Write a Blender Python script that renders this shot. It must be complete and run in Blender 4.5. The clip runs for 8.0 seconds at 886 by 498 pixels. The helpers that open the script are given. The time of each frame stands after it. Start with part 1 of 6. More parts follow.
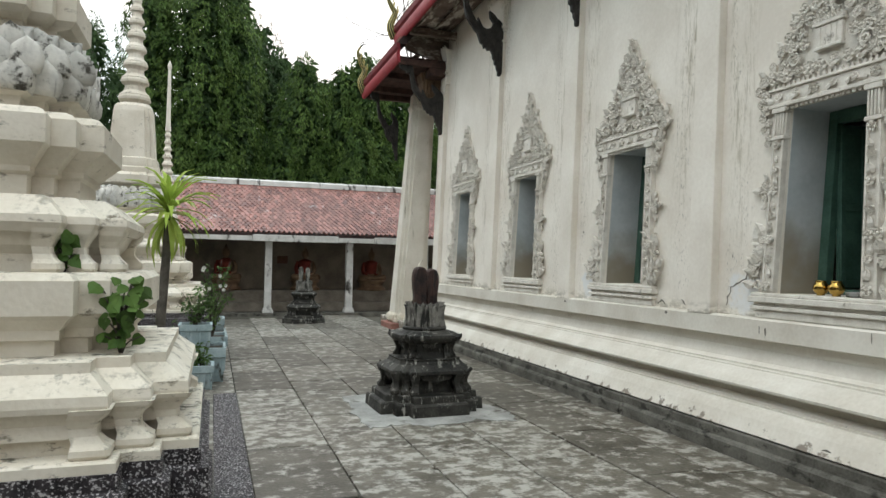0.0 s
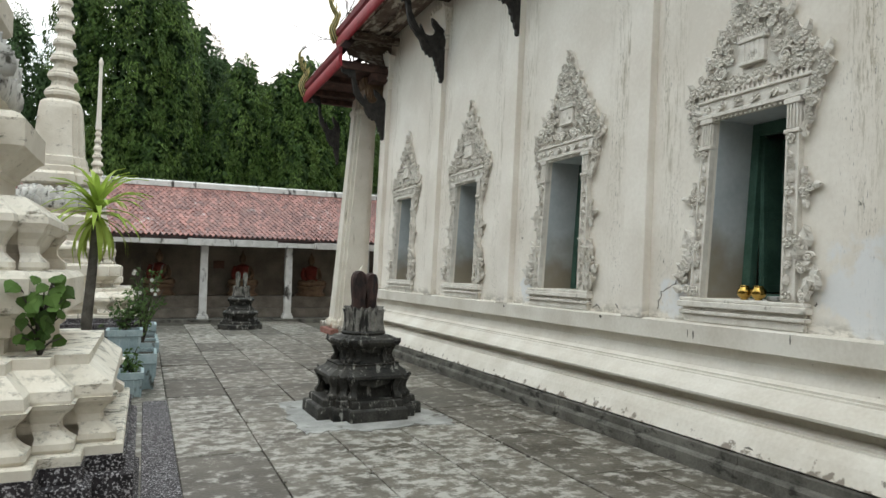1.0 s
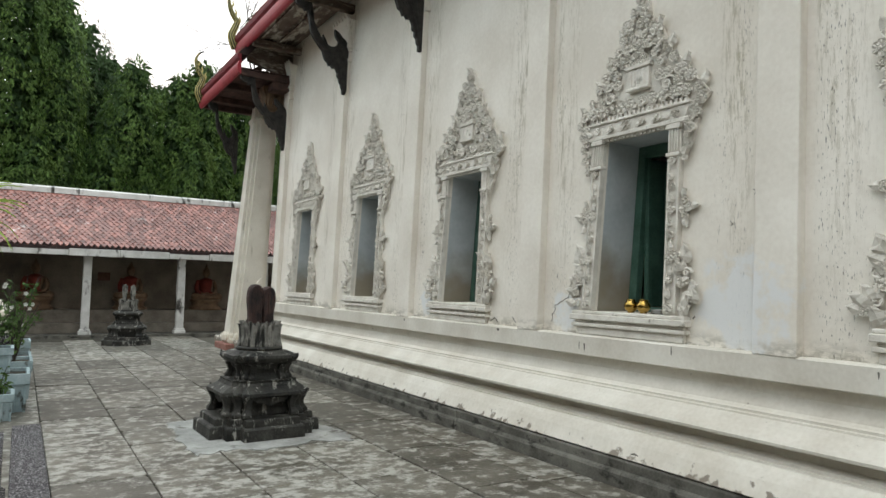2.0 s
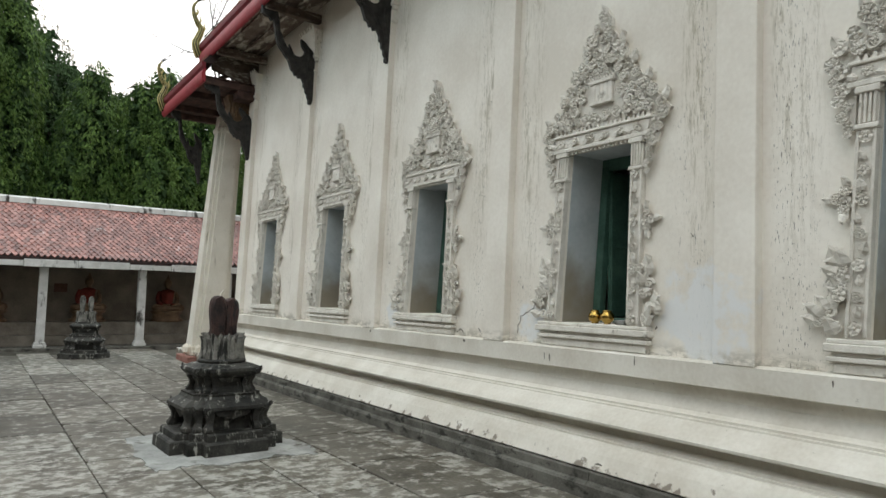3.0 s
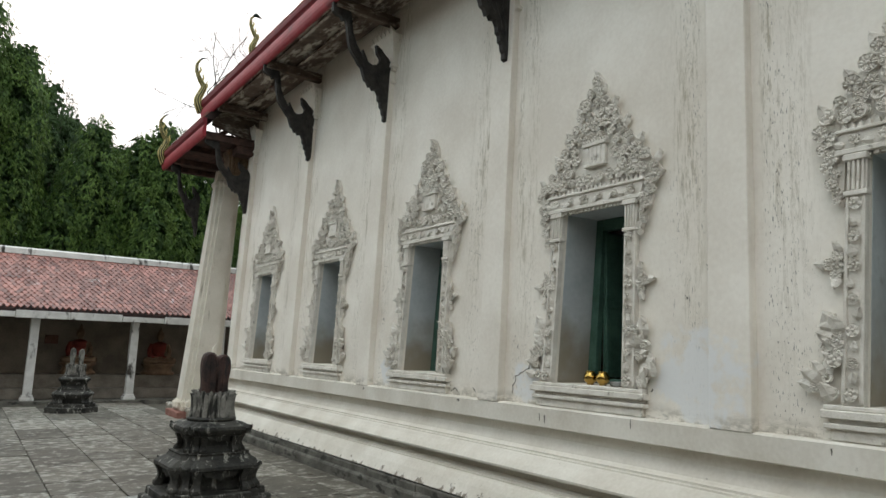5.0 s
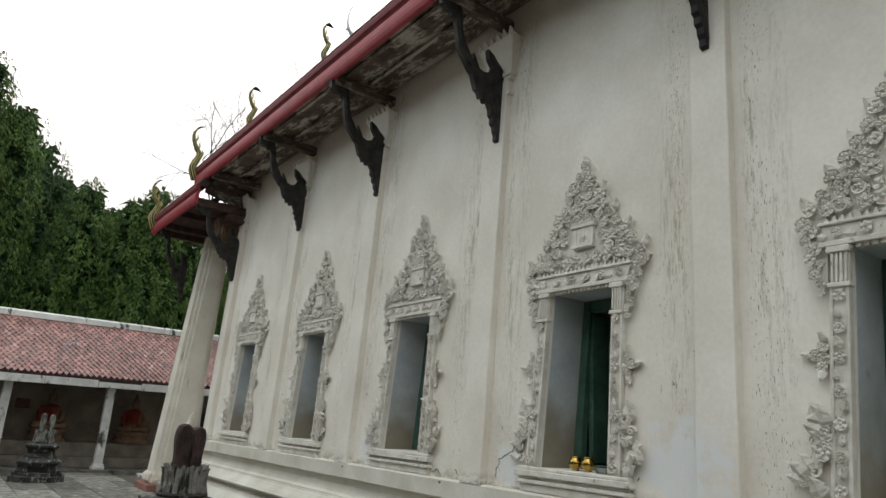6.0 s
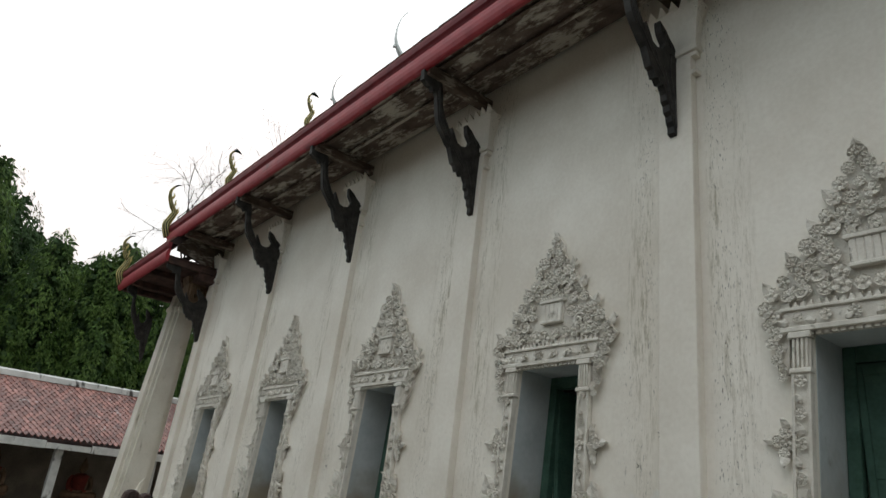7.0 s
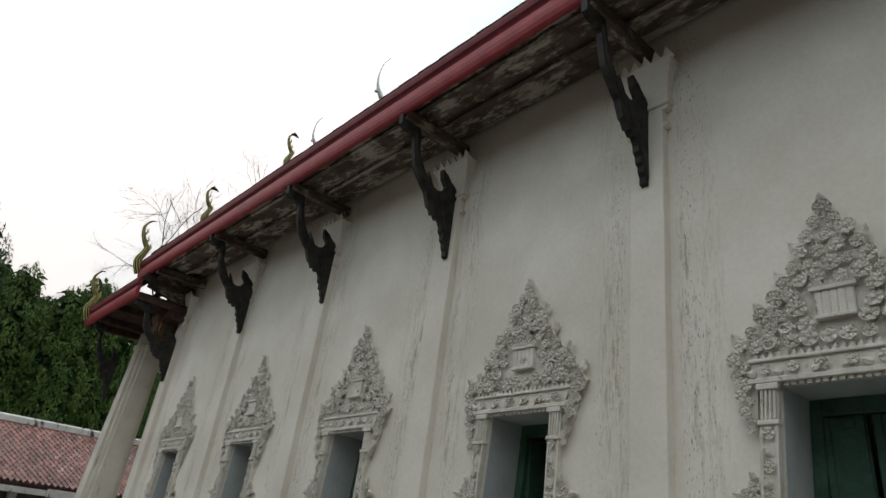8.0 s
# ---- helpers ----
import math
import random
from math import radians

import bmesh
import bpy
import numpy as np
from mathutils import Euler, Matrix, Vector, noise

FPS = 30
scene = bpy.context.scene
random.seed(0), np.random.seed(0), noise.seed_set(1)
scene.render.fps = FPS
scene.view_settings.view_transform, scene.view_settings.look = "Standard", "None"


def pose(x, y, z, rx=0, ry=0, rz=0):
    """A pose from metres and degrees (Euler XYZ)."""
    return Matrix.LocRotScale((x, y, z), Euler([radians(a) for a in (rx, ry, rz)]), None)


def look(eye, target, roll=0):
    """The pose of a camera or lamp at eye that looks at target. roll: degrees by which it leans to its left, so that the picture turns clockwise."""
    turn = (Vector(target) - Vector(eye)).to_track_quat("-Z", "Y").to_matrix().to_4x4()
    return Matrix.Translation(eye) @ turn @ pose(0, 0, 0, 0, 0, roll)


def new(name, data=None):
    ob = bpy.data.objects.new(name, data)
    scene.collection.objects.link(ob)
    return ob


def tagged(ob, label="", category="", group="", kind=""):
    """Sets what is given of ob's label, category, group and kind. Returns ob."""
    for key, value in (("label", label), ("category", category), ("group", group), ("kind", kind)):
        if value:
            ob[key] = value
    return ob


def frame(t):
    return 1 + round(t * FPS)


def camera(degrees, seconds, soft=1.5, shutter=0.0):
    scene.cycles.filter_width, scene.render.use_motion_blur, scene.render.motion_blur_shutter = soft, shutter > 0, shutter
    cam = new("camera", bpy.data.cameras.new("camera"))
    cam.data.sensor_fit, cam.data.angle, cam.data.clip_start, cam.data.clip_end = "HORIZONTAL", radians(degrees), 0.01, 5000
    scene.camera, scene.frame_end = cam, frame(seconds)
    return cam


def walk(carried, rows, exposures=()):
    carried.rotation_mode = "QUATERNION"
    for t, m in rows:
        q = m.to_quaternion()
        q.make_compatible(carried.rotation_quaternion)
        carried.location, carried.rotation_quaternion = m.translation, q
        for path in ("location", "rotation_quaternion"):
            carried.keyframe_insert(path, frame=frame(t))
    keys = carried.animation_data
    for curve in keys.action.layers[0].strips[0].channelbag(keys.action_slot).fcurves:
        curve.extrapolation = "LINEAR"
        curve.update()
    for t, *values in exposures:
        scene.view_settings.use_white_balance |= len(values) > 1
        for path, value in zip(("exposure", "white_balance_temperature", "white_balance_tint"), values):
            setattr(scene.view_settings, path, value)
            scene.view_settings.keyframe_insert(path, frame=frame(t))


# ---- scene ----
cam = camera(66.95, 8.0, soft=1.5)
PATH = [
    (0.0, look((0.000, 0.000, 1.650), (3.249, 9.455, 1.862), 0.98)),
    (0.5, look((0.007, -0.006, 1.634), (3.466, 9.374, 1.879), 1.41)),
    (1.0, look((0.023, -0.017, 1.620), (4.072, 9.120, 1.954), 1.31)),
    (1.5, look((0.042, -0.035, 1.628), (4.746, 8.779, 2.060), 1.22)),
    (2.0, look((0.043, -0.042, 1.638), (5.356, 8.412, 2.188), 1.39)),
    (2.2, look((0.044, -0.043, 1.639), (5.525, 8.301, 2.220), 1.38)),
    (3.3, look((0.054, -0.048, 1.645), (5.787, 8.109, 2.421), 1.27)),
    (3.5, look((0.056, -0.049, 1.646), (5.800, 8.096, 2.464), 1.26)),
    (4.0, look((0.049, -0.057, 1.672), (5.771, 8.089, 2.616), 1.19)),
    (4.2, look((0.049, -0.058, 1.677), (5.760, 8.083, 2.722), 1.20)),
    (5.3, look((0.050, -0.064, 1.705), (5.736, 7.966, 3.493), 2.30)),
    (5.5, look((0.051, -0.065, 1.710), (5.725, 7.916, 3.737), 2.66)),
    (6.0, look((0.052, -0.062, 1.729), (5.718, 7.764, 4.307), 3.68)),
    (6.5, look((0.065, -0.076, 1.735), (5.763, 7.536, 4.832), 5.15)),
    (7.0, look((0.089, -0.081, 1.711), (5.783, 7.300, 5.330), 5.94)),
    (7.5, look((0.103, -0.082, 1.721), (5.818, 7.083, 5.721), 6.82)),
    (8.0, look((0.135, -0.095, 1.719), (5.862, 6.916, 5.967), 6.80)),
]
EXPOSURES = [(0.0, 0.10), (2.0, 0.09), (4.0, -0.07), (5.5, -0.18), (6.5, -0.41), (8.0, -0.73)]
walk(cam, PATH, EXPOSURES)

# ---- sky and sun: a bright overcast day ----
world = bpy.data.worlds.new("overcast_sky")
scene.world = world
world.use_nodes = True
wn, wl = world.node_tree.nodes, world.node_tree.links
wn.clear()
w_out = wn.new("ShaderNodeOutputWorld")
w_bg = wn.new("ShaderNodeBackground")
w_sky = wn.new("ShaderNodeTexSky")
w_sky.sky_type, w_sky.sun_disc = "NISHITA", False
w_sky.sun_elevation, w_sky.sun_rotation = radians(72), radians(-135)
w_sky.dust_density = 3.0
w_mix = wn.new("ShaderNodeMix")
w_mix.data_type = "RGBA"
w_co = wn.new("ShaderNodeTexCoord")
w_noise = wn.new("ShaderNodeTexNoise")
w_noise.inputs["Scale"].default_value, w_noise.inputs["Detail"].default_value = 1.6, 5
w_ramp = wn.new("ShaderNodeValToRGB")
w_ramp.color_ramp.elements[0].position, w_ramp.color_ramp.elements[1].position = 0.39, 0.63
w_ramp.color_ramp.elements[0].color = (11.9, 15.0, 15.8, 1)
w_ramp.color_ramp.elements[1].color = (19.9, 18.5, 17.9, 1)
w_mix.inputs[0].default_value = 0.92
wl.new(w_co.outputs["Generated"], w_noise.inputs["Vector"])
wl.new(w_noise.outputs["Fac"], w_ramp.inputs["Fac"])
wl.new(w_sky.outputs["Color"], w_mix.inputs[6])
wl.new(w_ramp.outputs["Color"], w_mix.inputs[7])
w_sep, w_add = wn.new("ShaderNodeSeparateXYZ"), wn.new("ShaderNodeMath")
w_add.operation, w_add.use_clamp = "MULTIPLY_ADD", False
w_add.inputs[1].default_value, w_add.inputs[2].default_value = 0.060, 0.078
wl.new(w_co.outputs["Generated"], w_sep.inputs[0])
wl.new(w_sep.outputs["Z"], w_add.inputs[0])
wl.new(w_mix.outputs[2], w_bg.inputs["Color"])
wl.new(w_add.outputs[0], w_bg.inputs["Strength"])
wl.new(w_bg.outputs["Background"], w_out.inputs["Surface"])

sun_data = bpy.data.lights.new("sun", "SUN")
sun_data.energy, sun_data.angle, sun_data.color = 0.6, radians(40), (1.0, 0.92, 0.82)
sun = new("sun", sun_data)
sun.matrix_world = look((-6, -6, 26), (0, 0, 0))


# ---- materials ----
def grained(name, c1, c2, scale=6.0, rough=0.85, bump=0.25, fine=60.0, metal=0.0, blotch=None, blotch_at=0.62,
            stretch=(1, 1, 1), vary=0.0, spec=0.3, blotch_soft=0.12, blotch_rough=0.62, blotch_vary=0.0):
    """Two colours mixed by coarse and fine noise, optional blotches (stains; painted glare on clay tile) with a
    stretched noise, bump.
    """
    m = bpy.data.materials.new(name)
    m.use_nodes = True
    n, l = m.node_tree.nodes, m.node_tree.links
    b = n["Principled BSDF"]
    b.inputs["Roughness"].default_value, b.inputs["Metallic"].default_value = rough, metal
    b.inputs["Specular IOR Level"].default_value = spec
    geo = n.new("ShaderNodeNewGeometry")
    na, nb = n.new("ShaderNodeTexNoise"), n.new("ShaderNodeTexNoise")
    na.inputs["Scale"].default_value, na.inputs["Detail"].default_value = scale, 6
    nb.inputs["Scale"].default_value, nb.inputs["Detail"].default_value = fine, 4
    l.new(geo.outputs["Position"], na.inputs["Vector"])
    l.new(geo.outputs["Position"], nb.inputs["Vector"])
    add = n.new("ShaderNodeMath")
    add.operation = "MULTIPLY_ADD"
    add.inputs[1].default_value = 0.35
    l.new(nb.outputs["Fac"], add.inputs[0])
    l.new(na.outputs["Fac"], add.inputs[2])
    rng = n.new("ShaderNodeMapRange")
    rng.inputs["From Min"].default_value, rng.inputs["From Max"].default_value = 0.5, 0.88
    l.new(add.outputs[0], rng.inputs["Value"])
    mix = n.new("ShaderNodeMix")
    mix.data_type = "RGBA"
    mix.inputs[6].default_value, mix.inputs[7].default_value = (*c1, 1), (*c2, 1)
    l.new(rng.outputs["Result"], mix.inputs[0])
    out = mix.outputs[2]
    if vary:
        info = n.new("ShaderNodeObjectInfo")
        isl = n.new("ShaderNodeNewGeometry")
        s = n.new("ShaderNodeMath")
        s.operation = "ADD"
        l.new(info.outputs["Random"], s.inputs[0])
        l.new(isl.outputs["Random Per Island"], s.inputs[1])
        fr = n.new("ShaderNodeMath")
        fr.operation = "FRACT"
        l.new(s.outputs[0], fr.inputs[0])
        vr = n.new("ShaderNodeMapRange")
        vr.inputs["To Min"].default_value, vr.inputs["To Max"].default_value = 1 - vary, 1 + vary
        l.new(fr.outputs[0], vr.inputs["Value"])
        mul = n.new("ShaderNodeMix")
        mul.data_type, mul.blend_type = "RGBA", "MULTIPLY"
        mul.inputs[0].default_value = 1.0
        l.new(out, mul.inputs[6])
        l.new(vr.outputs["Result"], mul.inputs[7])
        out = mul.outputs[2]
    if blotch:
        mp = n.new("ShaderNodeVectorMath")
        mp.operation = "MULTIPLY"
        mp.inputs[1].default_value = stretch
        l.new(geo.outputs["Position"], mp.inputs[0])
        ns = n.new("ShaderNodeTexNoise")
        ns.inputs["Scale"].default_value, ns.inputs["Detail"].default_value = 1.0, 7
        ns.inputs["Roughness"].default_value = blotch_rough
        l.new(mp.outputs[0], ns.inputs["Vector"])
        sr = n.new("ShaderNodeMapRange")
        sr.interpolation_type = "SMOOTHSTEP"
        sr.inputs["From Min"].default_value, sr.inputs["From Max"].default_value = blotch_at, blotch_at + blotch_soft
        amount = ns.outputs["Fac"]
        if blotch_vary:
            sv = n.new("ShaderNodeMath")
            sv.operation = "MULTIPLY_ADD"
            sv.inputs[1].default_value = blotch_vary
            l.new(fr.outputs[0], sv.inputs[0])
            l.new(amount, sv.inputs[2])
            amount = sv.outputs[0]
        l.new(amount, sr.inputs["Value"])
        ms = n.new("ShaderNodeMix")
        ms.data_type = "RGBA"
        l.new(sr.outputs["Result"], ms.inputs[0])
        l.new(out, ms.inputs[6])
        ms.inputs[7].default_value = (*blotch, 1)
        out = ms.outputs[2]
    l.new(out, b.inputs["Base Color"])
    if bump:
        bp = n.new("ShaderNodeBump")
        bp.inputs["Strength"].default_value, bp.inputs["Distance"].default_value = bump, 0.02
        l.new(add.outputs[0], bp.inputs["Height"])
        l.new(bp.outputs["Normal"], b.inputs["Normal"])
    return m


BAY = 2.72          # spacing of the eave beams and brackets
PIL0 = 13.69        # y of the farthest eave beam


def streaked_wall(name):
    """Off-white limewash with mould streaks that run down beside the pilasters, and dark specks."""
    m = grained(name, (0.69, 0.64, 0.565), (0.83, 0.79, 0.72), scale=1.1, fine=25, bump=0.18, rough=0.9)
    n, l = m.node_tree.nodes, m.node_tree.links
    b = n["Principled BSDF"]
    base = b.inputs["Base Color"].links[0].from_socket
    geo = n.new("ShaderNodeNewGeometry")
    sep = n.new("ShaderNodeSeparateXYZ")
    l.new(geo.outputs["Position"], sep.inputs[0])

    def math(op, a, c, d=None):
        k = n.new("ShaderNodeMath")
        k.operation = op
        for i, v in enumerate((a, c, d)):
            if v is None:
                continue
            if isinstance(v, (int, float)):
                k.inputs[i].default_value = v
            else:
                l.new(v, k.inputs[i])
        return k.outputs[0]

    def ramp(v, lo, hi, a=0.0, c=1.0):
        k = n.new("ShaderNodeMapRange")
        k.interpolation_type = "SMOOTHSTEP"
        for key, val in (("From Min", lo), ("From Max", hi), ("To Min", a), ("To Max", c)):
            k.inputs[key].default_value = val
        l.new(v, k.inputs["Value"])
        return k.outputs["Result"]

    def noise_of(scale, detail=6, rough=0.6):
        v = n.new("ShaderNodeVectorMath")
        v.operation = "MULTIPLY"
        v.inputs[1].default_value = scale
        l.new(geo.outputs["Position"], v.inputs[0])
        k = n.new("ShaderNodeTexNoise")
        k.inputs["Scale"].default_value, k.inputs["Detail"].default_value, k.inputs["Roughness"].default_value = 1, detail, rough
        l.new(v.outputs[0], k.inputs["Vector"])
        return k.outputs["Fac"]

    # distance along the wall from the nearest pilaster
    off = math("PINGPONG", math("SUBTRACT", sep.outputs["Y"], 2.80 - 6 * 2.79), 1.395)
    near = math("MULTIPLY", ramp(off, 0.20, 0.30), ramp(off, 0.72, 0.36))
    streak = ramp(noise_of((28, 28, 3.0), 8, 0.85), 0.49, 0.58)
    blotch = math("MULTIPLY", math("MULTIPLY", math("MULTIPLY", near, ramp(noise_of((3.5, 3.5, 0.22), 4), 0.38, 0.60)), streak), ramp(sep.outputs["Z"], 1.2, 3.6, 0.25, 1.0))
    mix = n.new("ShaderNodeMix")
    mix.data_type = "RGBA"
    l.new(math("MULTIPLY", blotch, 0.75), mix.inputs[0])
    l.new(base, mix.inputs[6])
    mix.inputs[7].default_value = (0.33, 0.29, 0.195, 1)
    # short black runs of mould
    speck = math("MULTIPLY", ramp(noise_of((95, 95, 20), 2, 0.5), 0.645, 0.68), ramp(noise_of((2.6, 2.6, 0.5), 3), 0.44, 0.56))
    speck = math("MULTIPLY", speck, math("ADD", math("MULTIPLY", near, 0.75), 0.04))
    mix2 = n.new("ShaderNodeMix")
    mix2.data_type = "RGBA"
    l.new(speck, mix2.inputs[0])
    l.new(mix.outputs[2], mix2.inputs[6])
    mix2.inputs[7].default_value = (0.10, 0.09, 0.075, 1)
    # worn, damp band just above the ledge
    damp = math("MULTIPLY", ramp(sep.outputs["Z"], 1.36, 1.19), ramp(noise_of((4, 4, 11), 7, 0.7), 0.42, 0.58))
    mix3 = n.new("ShaderNodeMix")
    mix3.data_type = "RGBA"
    l.new(math("MULTIPLY", damp, 0.7), mix3.inputs[0])
    l.new(mix2.outputs[2], mix3.inputs[6])
    mix3.inputs[7].default_value = (0.24, 0.22, 0.17, 1)
    # fresh repair patches, colder white
    ragged = noise_of((5, 5, 5), 5)

    def patch_at(y, z, ry, rz):
        u = math("DIVIDE", math("SUBTRACT", sep.outputs["Y"], y), ry)
        w = math("DIVIDE", math("SUBTRACT", sep.outputs["Z"], z), rz)
        r = math("ADD", math("MULTIPLY", u, u), math("MULTIPLY", w, w))
        return ramp(math("ADD", r, math("MULTIPLY", ragged, 4.0)), 3.1, 2.3)

    patch = patch_at(3.12, 1.55, 0.46, 0.42)
    for place in ((5.08, 1.45, 0.22, 0.26), (7.75, 1.4, 0.25, 0.2), (0.35, 1.6, 0.3, 0.4)):
        patch = math("MAXIMUM", patch, patch_at(*place))
    mix4 = n.new("ShaderNodeMix")
    mix4.data_type = "RGBA"
    l.new(math("MULTIPLY", patch, 0.85), mix4.inputs[0])
    l.new(mix3.outputs[2], mix4.inputs[6])
    mix4.inputs[7].default_value = (0.73, 0.74, 0.745, 1)
    l.new(mix4.outputs[2], b.inputs["Base Color"])
    return m


def low_stained(m, lo=1.60, hi=0.85, climb=-1.3, fineness=2.3, tone=(0.24, 0.195, 0.13)):
    """Damp stain that climbs unevenly from below."""
    n, l = m.node_tree.nodes, m.node_tree.links
    b = n["Principled BSDF"]
    base = b.inputs["Base Color"].links[0].from_socket
    geo, sep, ns = n.new("ShaderNodeNewGeometry"), n.new("ShaderNodeSeparateXYZ"), n.new("ShaderNodeTexNoise")
    ns.inputs["Scale"].default_value, ns.inputs["Detail"].default_value = fineness, 6
    l.new(geo.outputs["Position"], sep.inputs[0])
    l.new(geo.outputs["Position"], ns.inputs["Vector"])
    add = n.new("ShaderNodeMath")
    add.operation = "MULTIPLY_ADD"
    add.inputs[1].default_value = climb
    l.new(ns.outputs["Fac"], add.inputs[0])
    l.new(sep.outputs["Z"], add.inputs[2])
    mr = n.new("ShaderNodeMapRange")
    mr.interpolation_type = "SMOOTHSTEP"
    for key, val in (("From Min", lo), ("From Max", hi), ("To Min", 0.0), ("To Max", 0.85)):
        mr.inputs[key].default_value = val
    l.new(add.outputs[0], mr.inputs["Value"])
    mix = n.new("ShaderNodeMix")
    mix.data_type = "RGBA"
    l.new(mr.outputs["Result"], mix.inputs[0])
    l.new(base, mix.inputs[6])
    mix.inputs[7].default_value = (*tone, 1)
    l.new(mix.outputs[2], b.inputs["Base Color"])
    return m


M_WALL = streaked_wall("limewashed_wall")
M_BASE = low_stained(grained("limewashed_base", (0.57, 0.53, 0.46), (0.73, 0.70, 0.635), scale=1.7, fine=30, bump=0.15,
                 blotch=(0.27, 0.24, 0.19), blotch_at=0.64, stretch=(9, 7, 9), blotch_soft=0.10, blotch_rough=0.75), -0.05, -0.10, -0.57, 11.0, (0.17, 0.14, 0.11))
M_STUCCO = grained("carved_stucco", (0.60, 0.565, 0.505), (0.76, 0.73, 0.67), scale=9, fine=70, bump=0.4,
                   blotch=(0.27, 0.25, 0.21), blotch_at=0.60, stretch=(11, 11, 8))
M_REVEAL = low_stained(grained("grey_blue_reveal", (0.40, 0.44, 0.455), (0.53, 0.565, 0.575), scale=2.2, fine=20, bump=0.1,
                   blotch=(0.17, 0.14, 0.10), blotch_at=0.62, stretch=(2, 2, 1.2)))
M_GREEN = grained("green_paint", (0.034, 0.082, 0.060), (0.068, 0.138, 0.108), scale=5, fine=40, rough=0.6, bump=0.2,
                  blotch=(0.12, 0.11, 0.09), blotch_at=0.66, stretch=(14, 14, 1.5))
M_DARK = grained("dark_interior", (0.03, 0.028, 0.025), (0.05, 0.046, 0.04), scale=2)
M_STEP = grained("damp_cement", (0.065, 0.062, 0.052), (0.165, 0.158, 0.138), scale=3.5, fine=45, bump=0.5,
                 blotch=(0.035, 0.033, 0.028), blotch_at=0.54, stretch=(6, 4, 9))
M_FLAKE = grained("bare_render", (0.13, 0.12, 0.10), (0.22, 0.205, 0.18), scale=30, bump=0.4)
M_SLAB = grained("paving_stone", (0.058, 0.050, 0.037), (0.155, 0.141, 0.114), scale=2.0, fine=34, rough=0.5, bump=0.5,
                 blotch=(0.37, 0.355, 0.32), blotch_at=0.525, stretch=(6.0, 6.6, 2), vary=0.24, spec=0.45, blotch_soft=0.15, blotch_rough=0.70, blotch_vary=0.09)
M_JOINT = grained("joint_earth", (0.045, 0.043, 0.035), (0.085, 0.08, 0.065), scale=5, fine=50, bump=0.5)
M_CHEDI = grained("cream_limewash", (0.60, 0.55, 0.46), (0.73, 0.685, 0.60), scale=3.0, fine=40, bump=0.25,
                  blotch=(0.15, 0.13, 0.095), blotch_at=0.565, stretch=(5, 5, 11), blotch_soft=0.13, blotch_rough=0.80)
def ledge_mould(m, tone=(0.10, 0.095, 0.07)):
    """Patches of black mould and litter that lie on the level ledges."""
    n, l = m.node_tree.nodes, m.node_tree.links
    b = n["Principled BSDF"]
    base_c = b.inputs["Base Color"].links[0].from_socket
    geo, sep, ns = n.new("ShaderNodeNewGeometry"), n.new("ShaderNodeSeparateXYZ"), n.new("ShaderNodeTexNoise")
    ns.inputs["Scale"].default_value, ns.inputs["Detail"].default_value, ns.inputs["Roughness"].default_value = 9.0, 8, 0.75
    l.new(geo.outputs["Normal"], sep.inputs[0])
    l.new(geo.outputs["Position"], ns.inputs["Vector"])
    up, patchy, mul = n.new("ShaderNodeMapRange"), n.new("ShaderNodeMapRange"), n.new("ShaderNodeMath")
    up.inputs["From Min"].default_value, up.inputs["From Max"].default_value = 0.55, 0.95
    patchy.inputs["From Min"].default_value, patchy.inputs["From Max"].default_value = 0.52, 0.62
    mul.operation = "MULTIPLY"
    l.new(sep.outputs["Z"], up.inputs["Value"])
    l.new(ns.outputs["Fac"], patchy.inputs["Value"])
    l.new(up.outputs["Result"], mul.inputs[0])
    l.new(patchy.outputs["Result"], mul.inputs[1])
    mix = n.new("ShaderNodeMix")
    mix.data_type = "RGBA"
    l.new(mul.outputs[0], mix.inputs[0])
    l.new(base_c, mix.inputs[6])
    mix.inputs[7].default_value = (*tone, 1)
    l.new(mix.outputs[2], b.inputs["Base Color"])


ledge_mould(M_CHEDI)
M_COLUMN = grained("cream_column_plaster", (0.62, 0.58, 0.50), (0.75, 0.71, 0.635), scale=2.0, fine=30, bump=0.18,
                   blotch=(0.30, 0.265, 0.20), blotch_at=0.62, stretch=(7, 7, 1.2))
M_CHEDI_GREY = grained("weathered_lotus", (0.46, 0.455, 0.43), (0.68, 0.665, 0.62), scale=8, fine=50, bump=0.4,
                       blotch=(0.07, 0.066, 0.055), blotch_at=0.54, stretch=(11, 11, 11), vary=0.16)
M_GRANITE = grained("washed_gravel", (0.010, 0.008, 0.010), (0.045, 0.038, 0.042), scale=20, fine=150, bump=0.7, rough=0.7,
                    blotch=(0.44, 0.42, 0.43), blotch_at=0.525, stretch=(85, 85, 85), blotch_soft=0.10, blotch_rough=0.55)
M_SEMA = grained("blackened_stone", (0.007, 0.007, 0.006), (0.060, 0.057, 0.050), scale=5, fine=45, bump=0.6, rough=0.62,
                 blotch=(0.32, 0.31, 0.28), blotch_at=0.55, stretch=(11, 11, 4), blotch_soft=0.10, blotch_rough=0.72)
M_SEMA_RED = grained("reddish_sandstone", (0.014, 0.012, 0.012), (0.080, 0.044, 0.038), scale=6, fine=60, bump=0.4, rough=0.7,
                     blotch=(0.02, 0.02, 0.02), blotch_at=0.55, stretch=(6, 6, 2))
